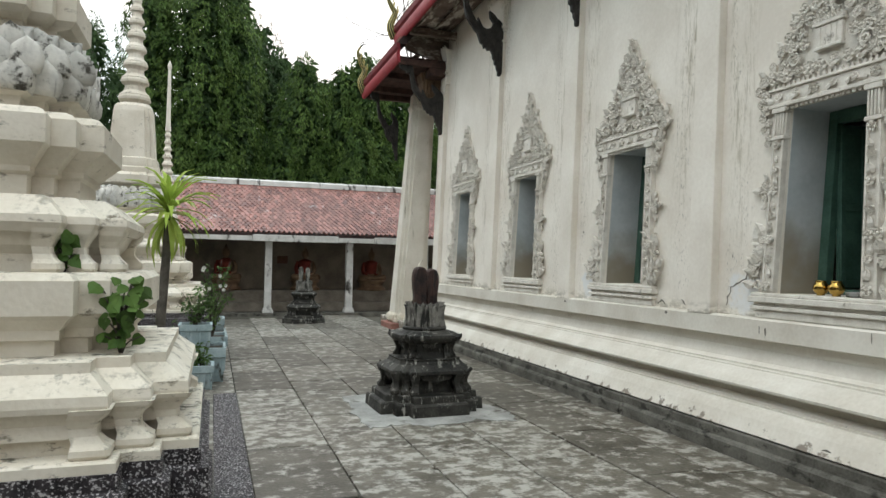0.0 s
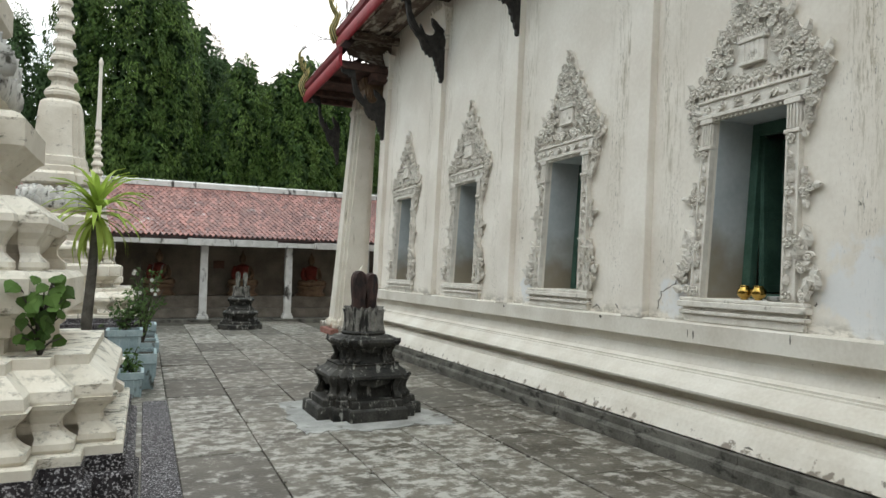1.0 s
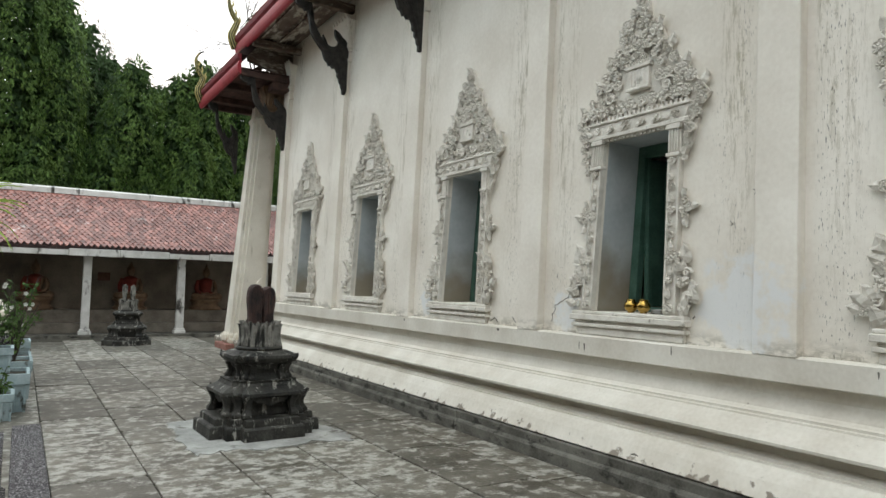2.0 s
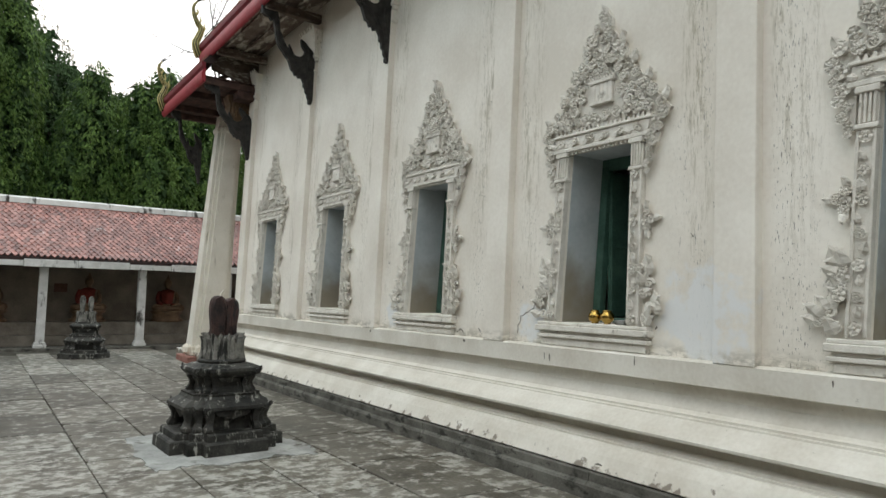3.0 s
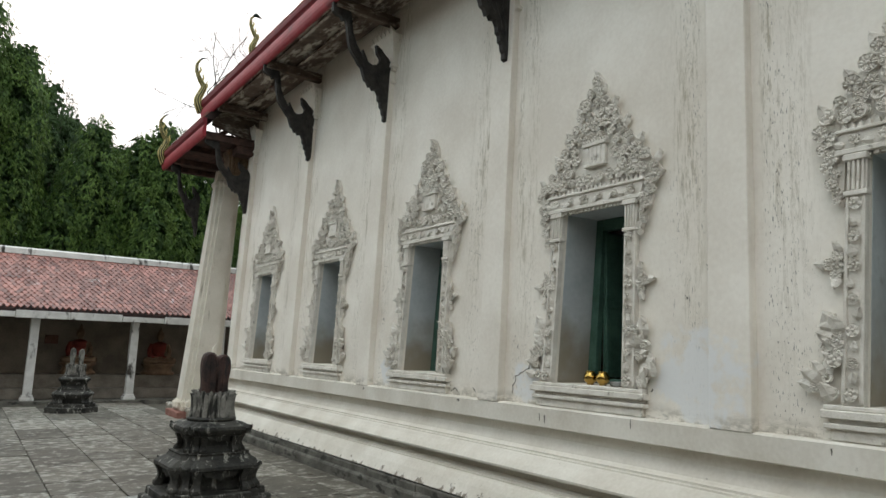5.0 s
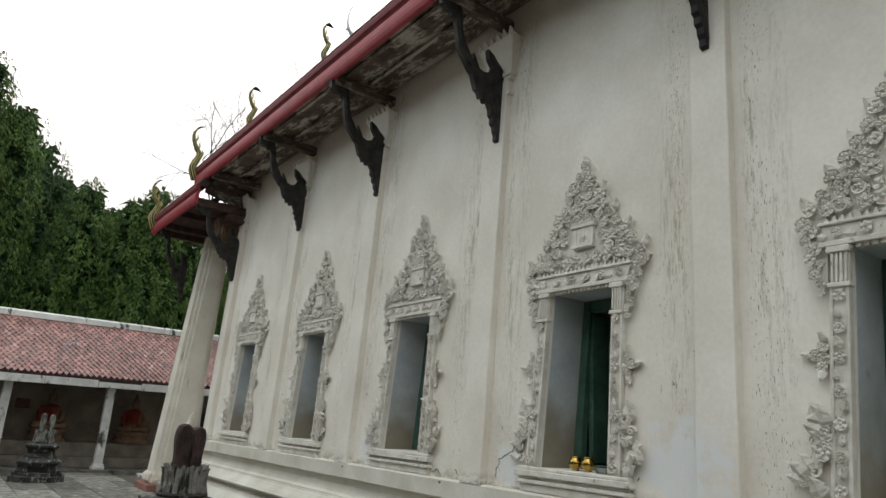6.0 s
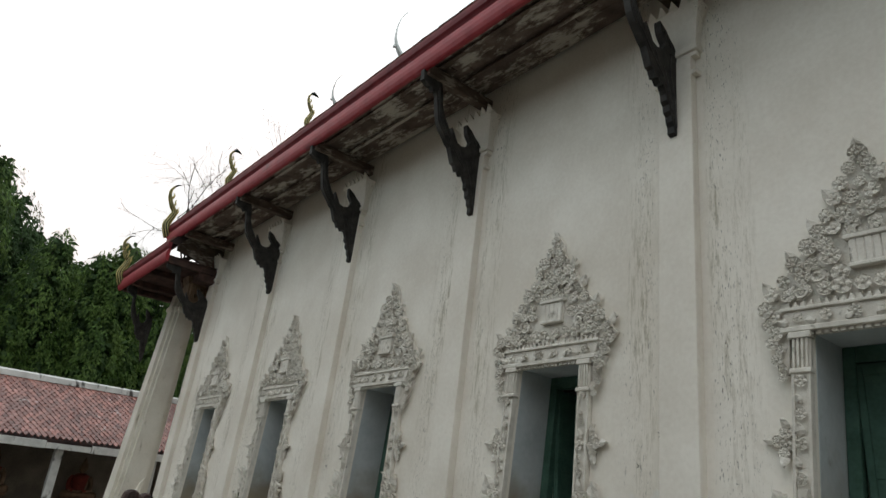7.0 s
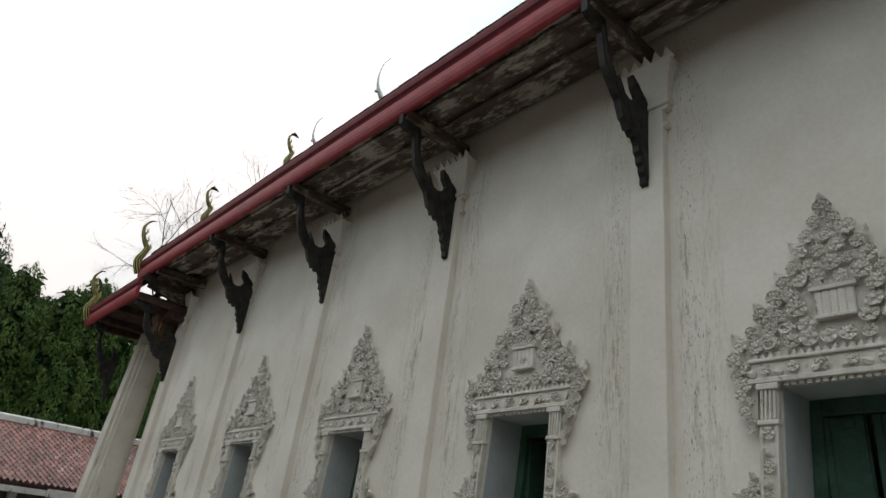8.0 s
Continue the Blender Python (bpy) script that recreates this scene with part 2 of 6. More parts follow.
M_SEMA_LOTUS = grained("streaked_lotus_stone", (0.10, 0.095, 0.085), (0.27, 0.26, 0.235), scale=9, fine=60, bump=0.5,
                       blotch=(0.02, 0.02, 0.018), blotch_at=0.51, stretch=(16, 16, 2.5))
M_CEMENT = grained("pale_cement", (0.22, 0.22, 0.21), (0.38, 0.378, 0.36), scale=4, fine=40, bump=0.3,
                   blotch=(0.10, 0.095, 0.08), blotch_at=0.56, stretch=(3, 3, 3))
# pale patches paint the wet roof's sky glare into the tile colour
M_TILE = grained("red_clay_tile", (0.185, 0.072, 0.058), (0.30, 0.130, 0.105), scale=2.2, fine=30, rough=0.24, bump=0.2,
                 blotch=(0.56, 0.50, 0.48), blotch_at=0.62, stretch=(1.6, 1.6, 1.6), vary=0.38, spec=0.6, blotch_rough=0.80, blotch_vary=0.06)
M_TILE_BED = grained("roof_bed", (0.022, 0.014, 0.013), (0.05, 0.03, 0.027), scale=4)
M_GWHITE = grained("weathered_white_paint", (0.50, 0.49, 0.47), (0.66, 0.65, 0.63), scale=4, fine=30, bump=0.2,
                   blotch=(0.05, 0.045, 0.04), blotch_at=0.55, stretch=(4.5, 3, 1.5))
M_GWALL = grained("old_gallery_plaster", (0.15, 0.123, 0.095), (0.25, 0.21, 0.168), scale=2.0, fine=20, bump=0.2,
                  blotch=(0.13, 0.11, 0.09), blotch_at=0.6, stretch=(1.5, 1.5, 0.8))
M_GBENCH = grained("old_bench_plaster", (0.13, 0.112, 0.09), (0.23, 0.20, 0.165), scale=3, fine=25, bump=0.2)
M_ROBE = grained("saffron_red_cloth", (0.10, 0.013, 0.009), (0.17, 0.027, 0.016), scale=8, fine=40, rough=0.8)
M_IMAGE = grained("aged_dark_gilding", (0.10, 0.06, 0.035), (0.19, 0.12, 0.07), scale=7, fine=40, rough=0.55)
M_PLAQUE = grained("brown_plaque", (0.10, 0.05, 0.035), (0.16, 0.08, 0.06), scale=9)
M_REDPAINT = grained("red_fascia_paint", (0.23, 0.014, 0.022), (0.31, 0.028, 0.037), scale=5, fine=50, rough=0.5, bump=0.12,
                     blotch=(0.11, 0.018, 0.02), blotch_at=0.6, stretch=(3, 0.8, 3), spec=0.4)
M_SOFFIT = grained("peeling_soffit_boards", (0.075, 0.052, 0.042), (0.16, 0.118, 0.095), scale=4, fine=40, bump=0.4,
                   blotch=(0.46, 0.41, 0.35), blotch_at=0.485, stretch=(4.0, 1.3, 4), vary=0.15, blotch_soft=0.10, blotch_rough=0.75)
M_REDDARK = grained("dark_red_moulding_paint", (0.12, 0.012, 0.018), (0.19, 0.022, 0.03), scale=5, fine=50, rough=0.55, bump=0.12)
M_TIMBER = grained("dark_eave_timber", (0.04, 0.024, 0.02), (0.10, 0.055, 0.045), scale=6, fine=50, bump=0.4)
M_BEAM = grained("peeling_beam_wood", (0.07, 0.048, 0.038), (0.15, 0.11, 0.085), scale=6, fine=50, bump=0.4,
                 blotch=(0.36, 0.32, 0.27), blotch_at=0.52, stretch=(3, 9, 9), blotch_soft=0.12, blotch_rough=0.7)
M_BRACKET = grained("blackened_carved_wood", (0.012, 0.011, 0.010), (0.045, 0.04, 0.036), scale=8, fine=50, rough=0.65, bump=0.5)
M_GOLD = grained("gilded_mosaic", (0.30, 0.24, 0.075), (0.48, 0.41, 0.17), scale=14, fine=60, rough=0.42, metal=0.5, bump=0.3,
                 blotch=(0.05, 0.045, 0.02), blotch_at=0.58, stretch=(14, 14, 14))
M_INLAY = grained("dark_glass_inlay", (0.008, 0.014, 0.010), (0.02, 0.035, 0.022), scale=20, rough=0.25, bump=0.05)
M_SILVER = grained("pale_mosaic_finial", (0.42, 0.43, 0.42), (0.6, 0.61, 0.6), scale=10, rough=0.4, metal=0.3)
M_BRASS = grained("polished_brass", (0.34, 0.21, 0.05), (0.48, 0.33, 0.10), scale=20, rough=0.16, metal=1.0, bump=0.0)
M_REDBLOCK = grained("red_brick_block", (0.22, 0.10, 0.08), (0.33, 0.17, 0.14), scale=9, fine=60, bump=0.4)
M_PLANTER = grained("pale_blue_planter", (0.25, 0.33, 0.35), (0.40, 0.48, 0.50), scale=6, fine=40, bump=0.2,
                    blotch=(0.09, 0.095, 0.08), blotch_at=0.56, stretch=(8, 8, 4))
M_SOIL = grained("dark_soil", (0.03, 0.025, 0.018), (0.06, 0.05, 0.035), scale=20, bump=0.8)
M_BARK = grained("grey_bark", (0.06, 0.054, 0.046), (0.13, 0.118, 0.10), scale=10, fine=60, bump=0.6)
M_TWIG = grained("bare_twig", (0.045, 0.038, 0.034), (0.09, 0.078, 0.068), scale=10)
M_GROUND = grained("worn_ground", (0.09, 0.085, 0.07), (0.16, 0.15, 0.125), scale=0.8, fine=20, bump=0.4)


def leafy(name, c1, c2, vary=0.35):
    m = grained(name, c1, c2, scale=0.9, fine=9, rough=0.6, bump=0, vary=vary, spec=0.15)
    b = m.node_tree.nodes["Principled BSDF"]
    n, l = m.node_tree.nodes, m.node_tree.links
    tr, mx = n.new("ShaderNodeBsdfTranslucent"), n.new("ShaderNodeMixShader")
    mx.inputs[0].default_value = 0.28
    l.new(b.inputs["Base Color"].links[0].from_socket, tr.inputs["Color"])
    l.new(b.outputs[0], mx.inputs[1])
    l.new(tr.outputs[0], mx.inputs[2])
    l.new(mx.outputs[0], n["Material Output"].inputs["Surface"])
    return m


M_LEAF = leafy("dense_tree_foliage", (0.040, 0.080, 0.017), (0.100, 0.160, 0.037), 0.42)
# darker green for the back trees and for painted shade inside all crowns
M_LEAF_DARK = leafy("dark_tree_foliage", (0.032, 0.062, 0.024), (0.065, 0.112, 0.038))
M_LEAF_FIG = leafy("fig_leaf", (0.035, 0.085, 0.02), (0.11, 0.18, 0.045), 0.55)
M_LEAF_YUCCA = leafy("yellow_green_blade", (0.24, 0.36, 0.05), (0.46, 0.56, 0.13), 0.3)
M_LEAF_BUSH = leafy("shrub_leaf", (0.05, 0.10, 0.03), (0.13, 0.20, 0.07), 0.35)
M_FLOWER = leafy("white_blossom", (0.6, 0.6, 0.55), (0.75, 0.75, 0.7), 0.1)


# ---- mesh helpers ----
def thing(name, at, label, category, group="", kind=""):
    ob = new(name)
    ob.location = at
    ob.empty_display_size = 0.2
    return tagged(ob, label, category, group, kind)


def mesh_of(name, bm, material, smooth=False):
    me = bpy.data.meshes.new(name)
    bmesh.ops.recalc_face_normals(bm, faces=bm.faces)
    bm.to_mesh(me)
    bm.free()
    me.materials.append(material)
    if smooth:
        for p in me.polygons:
            p.use_smooth = True
    return me


def part(name, bm, material, parent=None, label="", smooth=False, kind=""):
    ob = new(name, bm if isinstance(bm, bpy.types.Mesh) else mesh_of(name, bm, material, smooth))
    if parent:
        ob.parent = parent
    return tagged(ob, label, kind=kind)


def box(bm, lo, hi, bevel=0.0):
    r = bmesh.ops.create_cube(bm, size=1.0)
    size = [b - a for a, b in zip(lo, hi)]
    mid = [(a + b) / 2 for a, b in zip(lo, hi)]
    for v in r["verts"]:
        v.co = Vector((v.co.x * size[0] + mid[0], v.co.y * size[1] + mid[1], v.co.z * size[2] + mid[2]))
    if bevel:
        edges = list({e for v in r["verts"] for e in v.link_edges})
        bmesh.ops.bevel(bm, geom=edges, offset=bevel, segments=1, affect="EDGES", profile=0.5)
    return bm


def boxed(lo, hi, bevel=0.0):
    return box(bmesh.new(), lo, hi, bevel)


def loft(bm, rings, cap=True):
    """Joins rings of equal length (lists of points) with quads."""
    vs = [[bm.verts.new(p) for p in ring] for ring in rings]
    k = len(vs[0])
    for a, b in zip(vs, vs[1:]):
        for i in range(k):
            bm.faces.new((a[i], a[(i + 1) % k], b[(i + 1) % k], b[i]))
    if cap:
        bm.faces.new(vs[0][::-1])
        bm.faces.new(vs[-1])
    return bm


def extrude_profile(bm, profile, y0, y1):
    """Closed x-z profile carried from y0 to y1."""
    return loft(bm, [[(x, y0, z) for x, z in profile], [(x, y1, z) for x, z in profile]])


def prism(bm, outline, a, b, axis="x"):
    """Flat outline of (u, z) given depth from a to b along an axis."""
    if axis == "x":
        return loft(bm, [[(a, u, z) for u, z in outline], [(b, u, z) for u, z in outline]])
    return loft(bm, [[(u, a, z) for u, z in outline], [(u, b, z) for u, z in outline]])


def lathe(bm, profile, sides=16, centre=(0, 0), turn=0.0):
    rings = []
    for r, z in profile:
        rings.append([(centre[0] + r * math.cos(turn + 2 * math.pi * i / sides),
                       centre[1] + r * math.sin(turn + 2 * math.pi * i / sides), z) for i in range(sides)])
    return loft(bm, rings)


def redented(h, d):
    """Plan of a square of half-width h with corners stepped in twice by d."""
    q = [(h - 2 * d, h), (h - 2 * d, h - d), (h - d, h - d), (h - d, h - 2 * d), (h, h - 2 * d)]
    out = []
    for k in range(4):
        c, s = ((1, 0), (0, 1), (-1, 0), (0, -1))[k]
        quad = q[::-1]
        out += [(x * c - y * s, x * s + y * c) for x, y in quad]
    return out


def sweep(bm, path, radii, sides=6, lobes=0.0):
    """A tapered tube along points; lobes make ridges along it."""
    rings = []
    for i, p in enumerate(path):
        a, b = Vector(path[max(i - 1, 0)]), Vector(path[min(i + 1, len(path) - 1)])
        t = (b - a).normalized()
        u = t.cross(Vector((0, 1, 0)) if abs(t.y) < 0.9 else Vector((1, 0, 0))).normalized()
        w = t.cross(u)
        ring = []
        for k in range(sides):
            g = 2 * math.pi * k / sides
            r = radii[i] * (1 + (lobes if k % 2 else 0))
            ring.append(Vector(p) + u * r * math.cos(g) + w * r * math.sin(g))
        rings.append(ring)
    return loft(bm, rings)


def spread(pts, n=6):
    """Smooth curve through points (Catmull-Rom)."""
    p = [Vector(q) for q in pts]
    p = [p[0] * 2 - p[1]] + p + [p[-1] * 2 - p[-2]]
    out = []
    for i in range(1, len(p) - 2):
        for k in range(n):
            t = k / n
            a, b, c, d = p[i - 1], p[i], p[i + 1], p[i + 2]
            out.append(0.5 * ((2 * b) + (c - a) * t + (2 * a - 5 * b + 4 * c - d) * t * t + (3 * b - a - 3 * c + d) * t ** 3))
    return out + [p[-2]]


# ---- ground and paving ----
def flat(name, x0, y0, x1, y1, z, material, label, kind="structure", thick=0.2):
    return tagged(part(name, boxed((x0, y0, z - thick), (x1, y1, z)), material), label, name.replace("_", " "), kind=kind)


flat("ground", -400, -400, 400, 400, -0.06, M_GROUND, "worn bare earth around the temple yard")
floor = flat("pavement", -9.0, -7.0, 4.33, 20.6, -0.022, M_JOINT, "old stone-paved temple courtyard with dark damp joints", thick=0.03)

# plain unseen walls added beside and behind the courtyard to block low skylight
for nm, lo, hi in (("sky_block_wall_side", (-9.4, -13.0, -0.06), (-9.0, 19.0, 8.5)), ("sky_block_wall_back", (-9.0, -13.4, -0.06), (12.0, -13.0, 8.5))):
    tagged(part(nm, boxed(lo, hi), M_GWALL), "unseen grey-brown plaster wall added to block low skylight", "courtyard wall", kind="structure")

# ---- temple hall: leaning side wall on a moulded base ----
LEAN = 0.0316
WALL_X = 4.755       # outer face of the wall at the ledge
Y_END, Y_NEAR = 14.42, -9.0
NARROW = 0.965
WIN_Y = [12.66, 9.81, 7.02, 4.225, 1.455, -1.34, -4.13, -6.92]
PIL_Y = [14.16, 11.13, 8.38, 5.59, 2.80, 0.02, -2.77, -5.56, -8.35]
Z_SILL, Z_HEAD, HALF = 1.43, 3.09, 0.40


def taper(z):
    """Widening of a window towards its sill."""
    return 1.0 + 0.095 * min(1.0, max(0.0, (Z_HEAD - z) / (Z_HEAD - Z_SILL))) + 0.04 * min(1.0, max(0.0, (z - Z_HEAD) / 0.2))


def drift(z):
    """The frames stand slightly askew: foot and gable lie off the middle."""
    return 0.03 - 0.055 * min(1.0, max(0.0, (z - Z_SILL) / (Z_HEAD - Z_SILL))) - 0.045 * min(1.0, max(0.0, (z - Z_HEAD) / 0.25))


def tapered(bm, yc):
    for v in bm.verts:
        v.co.y = yc + (v.co.y - yc) * taper(v.co.z) + drift(v.co.z)
    return bm


def leaned(bm):
    for v in bm.verts:
        v.co.x += LEAN * (v.co.z - 1.22)
    return bm


wall_bm = bmesh.new()
T = 0.55
H_TOP, H_LOW = HALF * NARROW, HALF * NARROW * taper(Z_SILL)
ends = [Y_END] + [y for y in WIN_Y for _ in (0, 1)] + [Y_NEAR]
D_LOW, D_TOP = drift(Z_SILL) * NARROW, drift(Z_HEAD) * NARROW
for i in range(0, len(ends), 2):
    hi, lo = ends[i], ends[i + 1]
    a_, b_ = (1 if i else 0), (1 if i + 2 < len(ends) else 0)
    prism(wall_bm, [(hi - a_ * (H_LOW - D_LOW), 1.19), (hi - a_ * (H_LOW - D_LOW), Z_SILL), (hi - a_ * (H_TOP - D_TOP), Z_HEAD), (hi - a_ * (H_TOP - D_TOP), 6.85),
                    (lo + b_ * (H_TOP + D_TOP), 6.85), (lo + b_ * (H_TOP + D_TOP), Z_HEAD), (lo + b_ * (H_LOW + D_LOW), Z_SILL), (lo + b_ * (H_LOW + D_LOW), 1.19)], WALL_X, WALL_X + T)
for y in WIN_Y:
    box(wall_bm, (WALL_X, y + D_LOW - H_LOW, 1.19), (WALL_X + T, y + D_LOW + H_LOW, Z_SILL))
    box(wall_bm, (WALL_X, y + D_TOP - H_TOP, Z_HEAD), (WALL_X + T, y + D_TOP + H_TOP, 6.85))
wall_side = tagged(part("wall_side", leaned(wall_bm), M_WALL), "tall off-white limewashed temple wall with mould streaks, leaning slightly inwards",
                   "temple wall", kind="structure")

# moulded base: dark cement step below, limewashed curves above
base_profile = [(4.385, 0.235), (4.40, 0.262), (4.45, 0.35), (4.50, 0.415), (4.525, 0.437), (4.537, 0.440), (4.540, 0.458), (4.556, 0.462),
                (4.556, 0.484), (4.585, 0.490), (4.645, 0.50), (4.645, 0.570), (4.51, 0.584), (4.492, 0.592), (4.490, 0.612), (4.535, 0.652),
                (4.60, 0.700), (4.638, 0.732), (4.650, 0.735), (4.653, 0.752), (4.668, 0.756), (4.668, 0.776), (4.70, 0.782), (4.735, 0.80),
                (4.790, 0.90), (4.790, 0.992), (4.69, 1.004), (4.670, 1.012), (4.67, 1.185),
                (4.69, 1.20), (4.82, 1.205), (5.3, 1.20), (5.3, 0.0), (4.5, 0.0), (4.45, 0.2)]
base = tagged(part("moulded_base", extrude_profile(bmesh.new(), base_profile, Y_NEAR, Y_END + 0.35), M_BASE),
              "cream limewashed moulded plinth of the temple hall", "wall base", kind="structure")
step_profile = [(4.33, -0.1), (4.33, 0.10), (4.345, 0.12), (4.375, 0.13), (4.375, 0.20), (4.385, 0.215), (4.45, 0.222), (4.6, 0.21), (4.6, -0.1)]
kerb = tagged(part("base_step", boxed((4.40, Y_NEAR, -0.1), (4.62, Y_END + 0.4, 0.19)), M_STEP), "black damp cement kerb under the temple base", "kerb", kind="structure")
y = Y_NEAR
while y < Y_END + 0.4:
    n_ = min(y + random.uniform(0.9, 1.5), Y_END + 0.4)
    dx = random.uniform(-0.008, 0.008)
    part("kerb_stone", extrude_profile(bmesh.new(), [(a + dx, b + dx * 0.5) for a, b in step_profile], y + 0.004, n_), M_STEP, kerb)
    y = n_

rng_f = random.Random(31)
for yy, zz, w, h in ((4.79, 1.10, 0.010, 0.09), (4.72, 1.09, 0.022, 0.08), (3.70, 1.14, 0.010, 0.09), (6.1, 1.16, 0.05, 0.03), (2.1, 1.14, 0.014, 0.05), (8.3, 1.15, 0.05, 0.03), (5.9, 0.335, 0.05, 0.03), (3.86, 0.27, 0.10, 0.05)):
    ring_f = [(yy + w * rng_f.uniform(0.3, 0.6) * math.cos(k * 0.785), zz + h * rng_f.uniform(0.3, 0.6) * math.sin(k * 0.785)) for k in range(8)]
    x_f = 4.669 if zz > 1.0 else 4.41 + (zz - 0.27) * 0.7
    part("flaked_patch", prism(bmesh.new(), ring_f, x_f - 0.002, x_f + 0.03), M_FLAKE, base, "dark flaked spot in the limewash")

def crack(points, w, seed, x_of):
    """A jagged dark crack with flaked lips, lying a little proud of the face."""
    r = random.Random(seed)
    up, low = [], []
    for (y0, z0), (y1, z1) in zip(points, points[1:]):
        for k in range(5):
            y_, z_ = y0 + (y1 - y0) * k / 5 + r.uniform(-0.012, 0.012), z0 + (z1 - z0) * k / 5 + r.uniform(-0.012, 0.012)
            h_ = w * r.uniform(0.15, 1.0)
            up.append((y_ + h_, z_ + h_ * 0.6))
            low.append((y_ - h_, z_ - h_ * 0.6))
    ring = up + low[::-1]
    bm = bmesh.new()
    loft(bm, [[(x_of(z_) - 0.003, y_, z_) for y_, z_ in ring], [(x_of(z_) + 0.02, y_, z_) for y_, z_ in ring]])
    return bm


face_x = lambda z_: WALL_X + LEAN * (z_ - 1.22)
for pts_, w_ in ((((5.30, 1.30), (5.24, 1.46), (5.05, 1.56), (4.98, 1.66)), 0.008),
                 (((6.36, 1.24), (6.28, 1.28), (6.22, 1.23)), 0.014), (((5.95, 1.30), (5.88, 1.24)), 0.014)):
    part("plaster_crack", crack(pts_, w_, len(pts_), face_x), M_FLAKE, wall_side, "dark crack in the limewash")
for y_, z_, w_ in ((3.02, 2.42, 0.012), (2.84, 2.20, 0.014), (3.22, 2.18, 0.008), (2.90, 2.62, 0.008), (3.55, 1.42, 0.009), (8.02, 2.1, 0.012), (7.9, 1.62, 0.012), (0.6, 2.2, 0.012)):
    part("plaster_crack", crack(((y_, z_ + 0.02), (y_, z_ - 0.02)), w_, int(y_ * 100), face_x), M_FLAKE, wall_side, "dark chip in the limewash")

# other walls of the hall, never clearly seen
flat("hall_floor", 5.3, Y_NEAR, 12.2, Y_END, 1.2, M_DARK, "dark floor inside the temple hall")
for nm, lo, hi in (("wall_far_end", (5.3, Y_END - 0.4, 0), (12.0, Y_END, 6.8)), ("wall_near_end", (5.3, Y_NEAR, 0), (12.0, Y_NEAR + 0.4, 6.8)),
                   ("wall_opposite", (11.7, Y_NEAR + 0.4, 0), (12.2, Y_END - 0.4, 6.8))):
    tagged(part(nm, boxed(lo, hi), M_WALL), "off-white temple wall in shade", "temple wall", kind="structure")
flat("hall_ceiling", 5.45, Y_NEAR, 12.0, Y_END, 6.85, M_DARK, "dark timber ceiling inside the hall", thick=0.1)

# pilasters with flared lotus capitals
for i in range(9):
    yc = PIL_Y[i]
    bm = boxed((WALL_X - 0.09, yc - 0.17, 1.19), (WALL_X + 0.01, yc + 0.17, 5.82), 0.007)
    part("pilaster", leaned(bm), M_WALL, wall_side)
    bm = bmesh.new()
    for z0, z1, o in ((5.62, 5.67, 0.03), (5.82, 5.87, 0.03), (5.87, 5.93, 0.055)):
        box(bm, (WALL_X - 0.05 - o, yc - 0.19 - o, z0), (WALL_X + 0.02, yc + 0.19 + o, z1), 0.006)
    rings = []
    for o, z in ((0.03, 5.93), (0.04, 6.05), (0.075, 6.2), (0.13, 6.36)):
        rings.append([(WALL_X - 0.05 - o, yc - 0.19 - o, z), (WALL_X - 0.05 - o, yc + 0.19 + o, z), (WALL_X + 0.02, yc + 0.19 + o, z), (WALL_X + 0.02, yc - 0.19 - o, z)])
    loft(bm, rings)
    for k in range(6):          # pointed petals along the flare
        u = yc - 0.29 + 0.116 * k
        loft(bm, [[(WALL_X - 0.18, u - 0.055, 6.35), (WALL_X - 0.18, u + 0.055, 6.35), (WALL_X - 0.13, u + 0.055, 6.35), (WALL_X - 0.13, u - 0.055, 6.35)],
                  [(WALL_X - 0.21, u - 0.004, 6.45), (WALL_X - 0.21, u + 0.004, 6.45), (WALL_X - 0.19, u + 0.004, 6.45), (WALL_X - 0.19, u - 0.004, 6.45)]])
    part("capital", leaned(bm), M_WALL, wall_side, "flared lotus-petal capital")


# ---- windows with carved stucco frames ----
def flower_mesh(r=0.055, petals=6):
    """A cupped rosette of overlapping petals round a raised button; faces -x."""
    bm = bmesh.new()
    for k in range(petals):
        a = 2 * math.pi * k / petals
        pts = [(u * r, w * r, h * r) for u, w, h in ((0.20, 0.20, 0.30), (0.52, 0.50, 0.46), (0.84, 0.54, 0.34), (1.0, 0.30, 0.44))]
        left = [bm.verts.new((-(h + 0.12 * r), u * math.cos(a) - w * math.sin(a), u * math.sin(a) + w * math.cos(a))) for u, w, h in pts]
        mid = [bm.verts.new((-(h - 0.10 * r), u * math.cos(a), u * math.sin(a))) for u, w, h in pts]
        right = [bm.verts.new((-(h + 0.12 * r), u * math.cos(a) + w * math.sin(a), u * math.sin(a) - w * math.cos(a))) for u, w, h in pts]
        for s, t_ in ((left, mid), (mid, right)):
            for i in range(3):
                bm.faces.new((s[i], s[i + 1], t_[i + 1], t_[i]))
    bmesh.ops.create_icosphere(bm, subdivisions=1, radius=0.26 * r, matrix=Matrix.Translation((-0.5 * r, 0, 0)))
    rings = [[(x, rad * math.cos(2 * math.pi * k / 8), rad * math.sin(2 * math.pi * k / 8)) for k in range(8)]
             for x, rad in ((0.02, 0.7 * r), (-0.25 * r, 0.62 * r))]
    loft(bm, rings)
    return mesh_of("flower", bm, M_STUCCO)


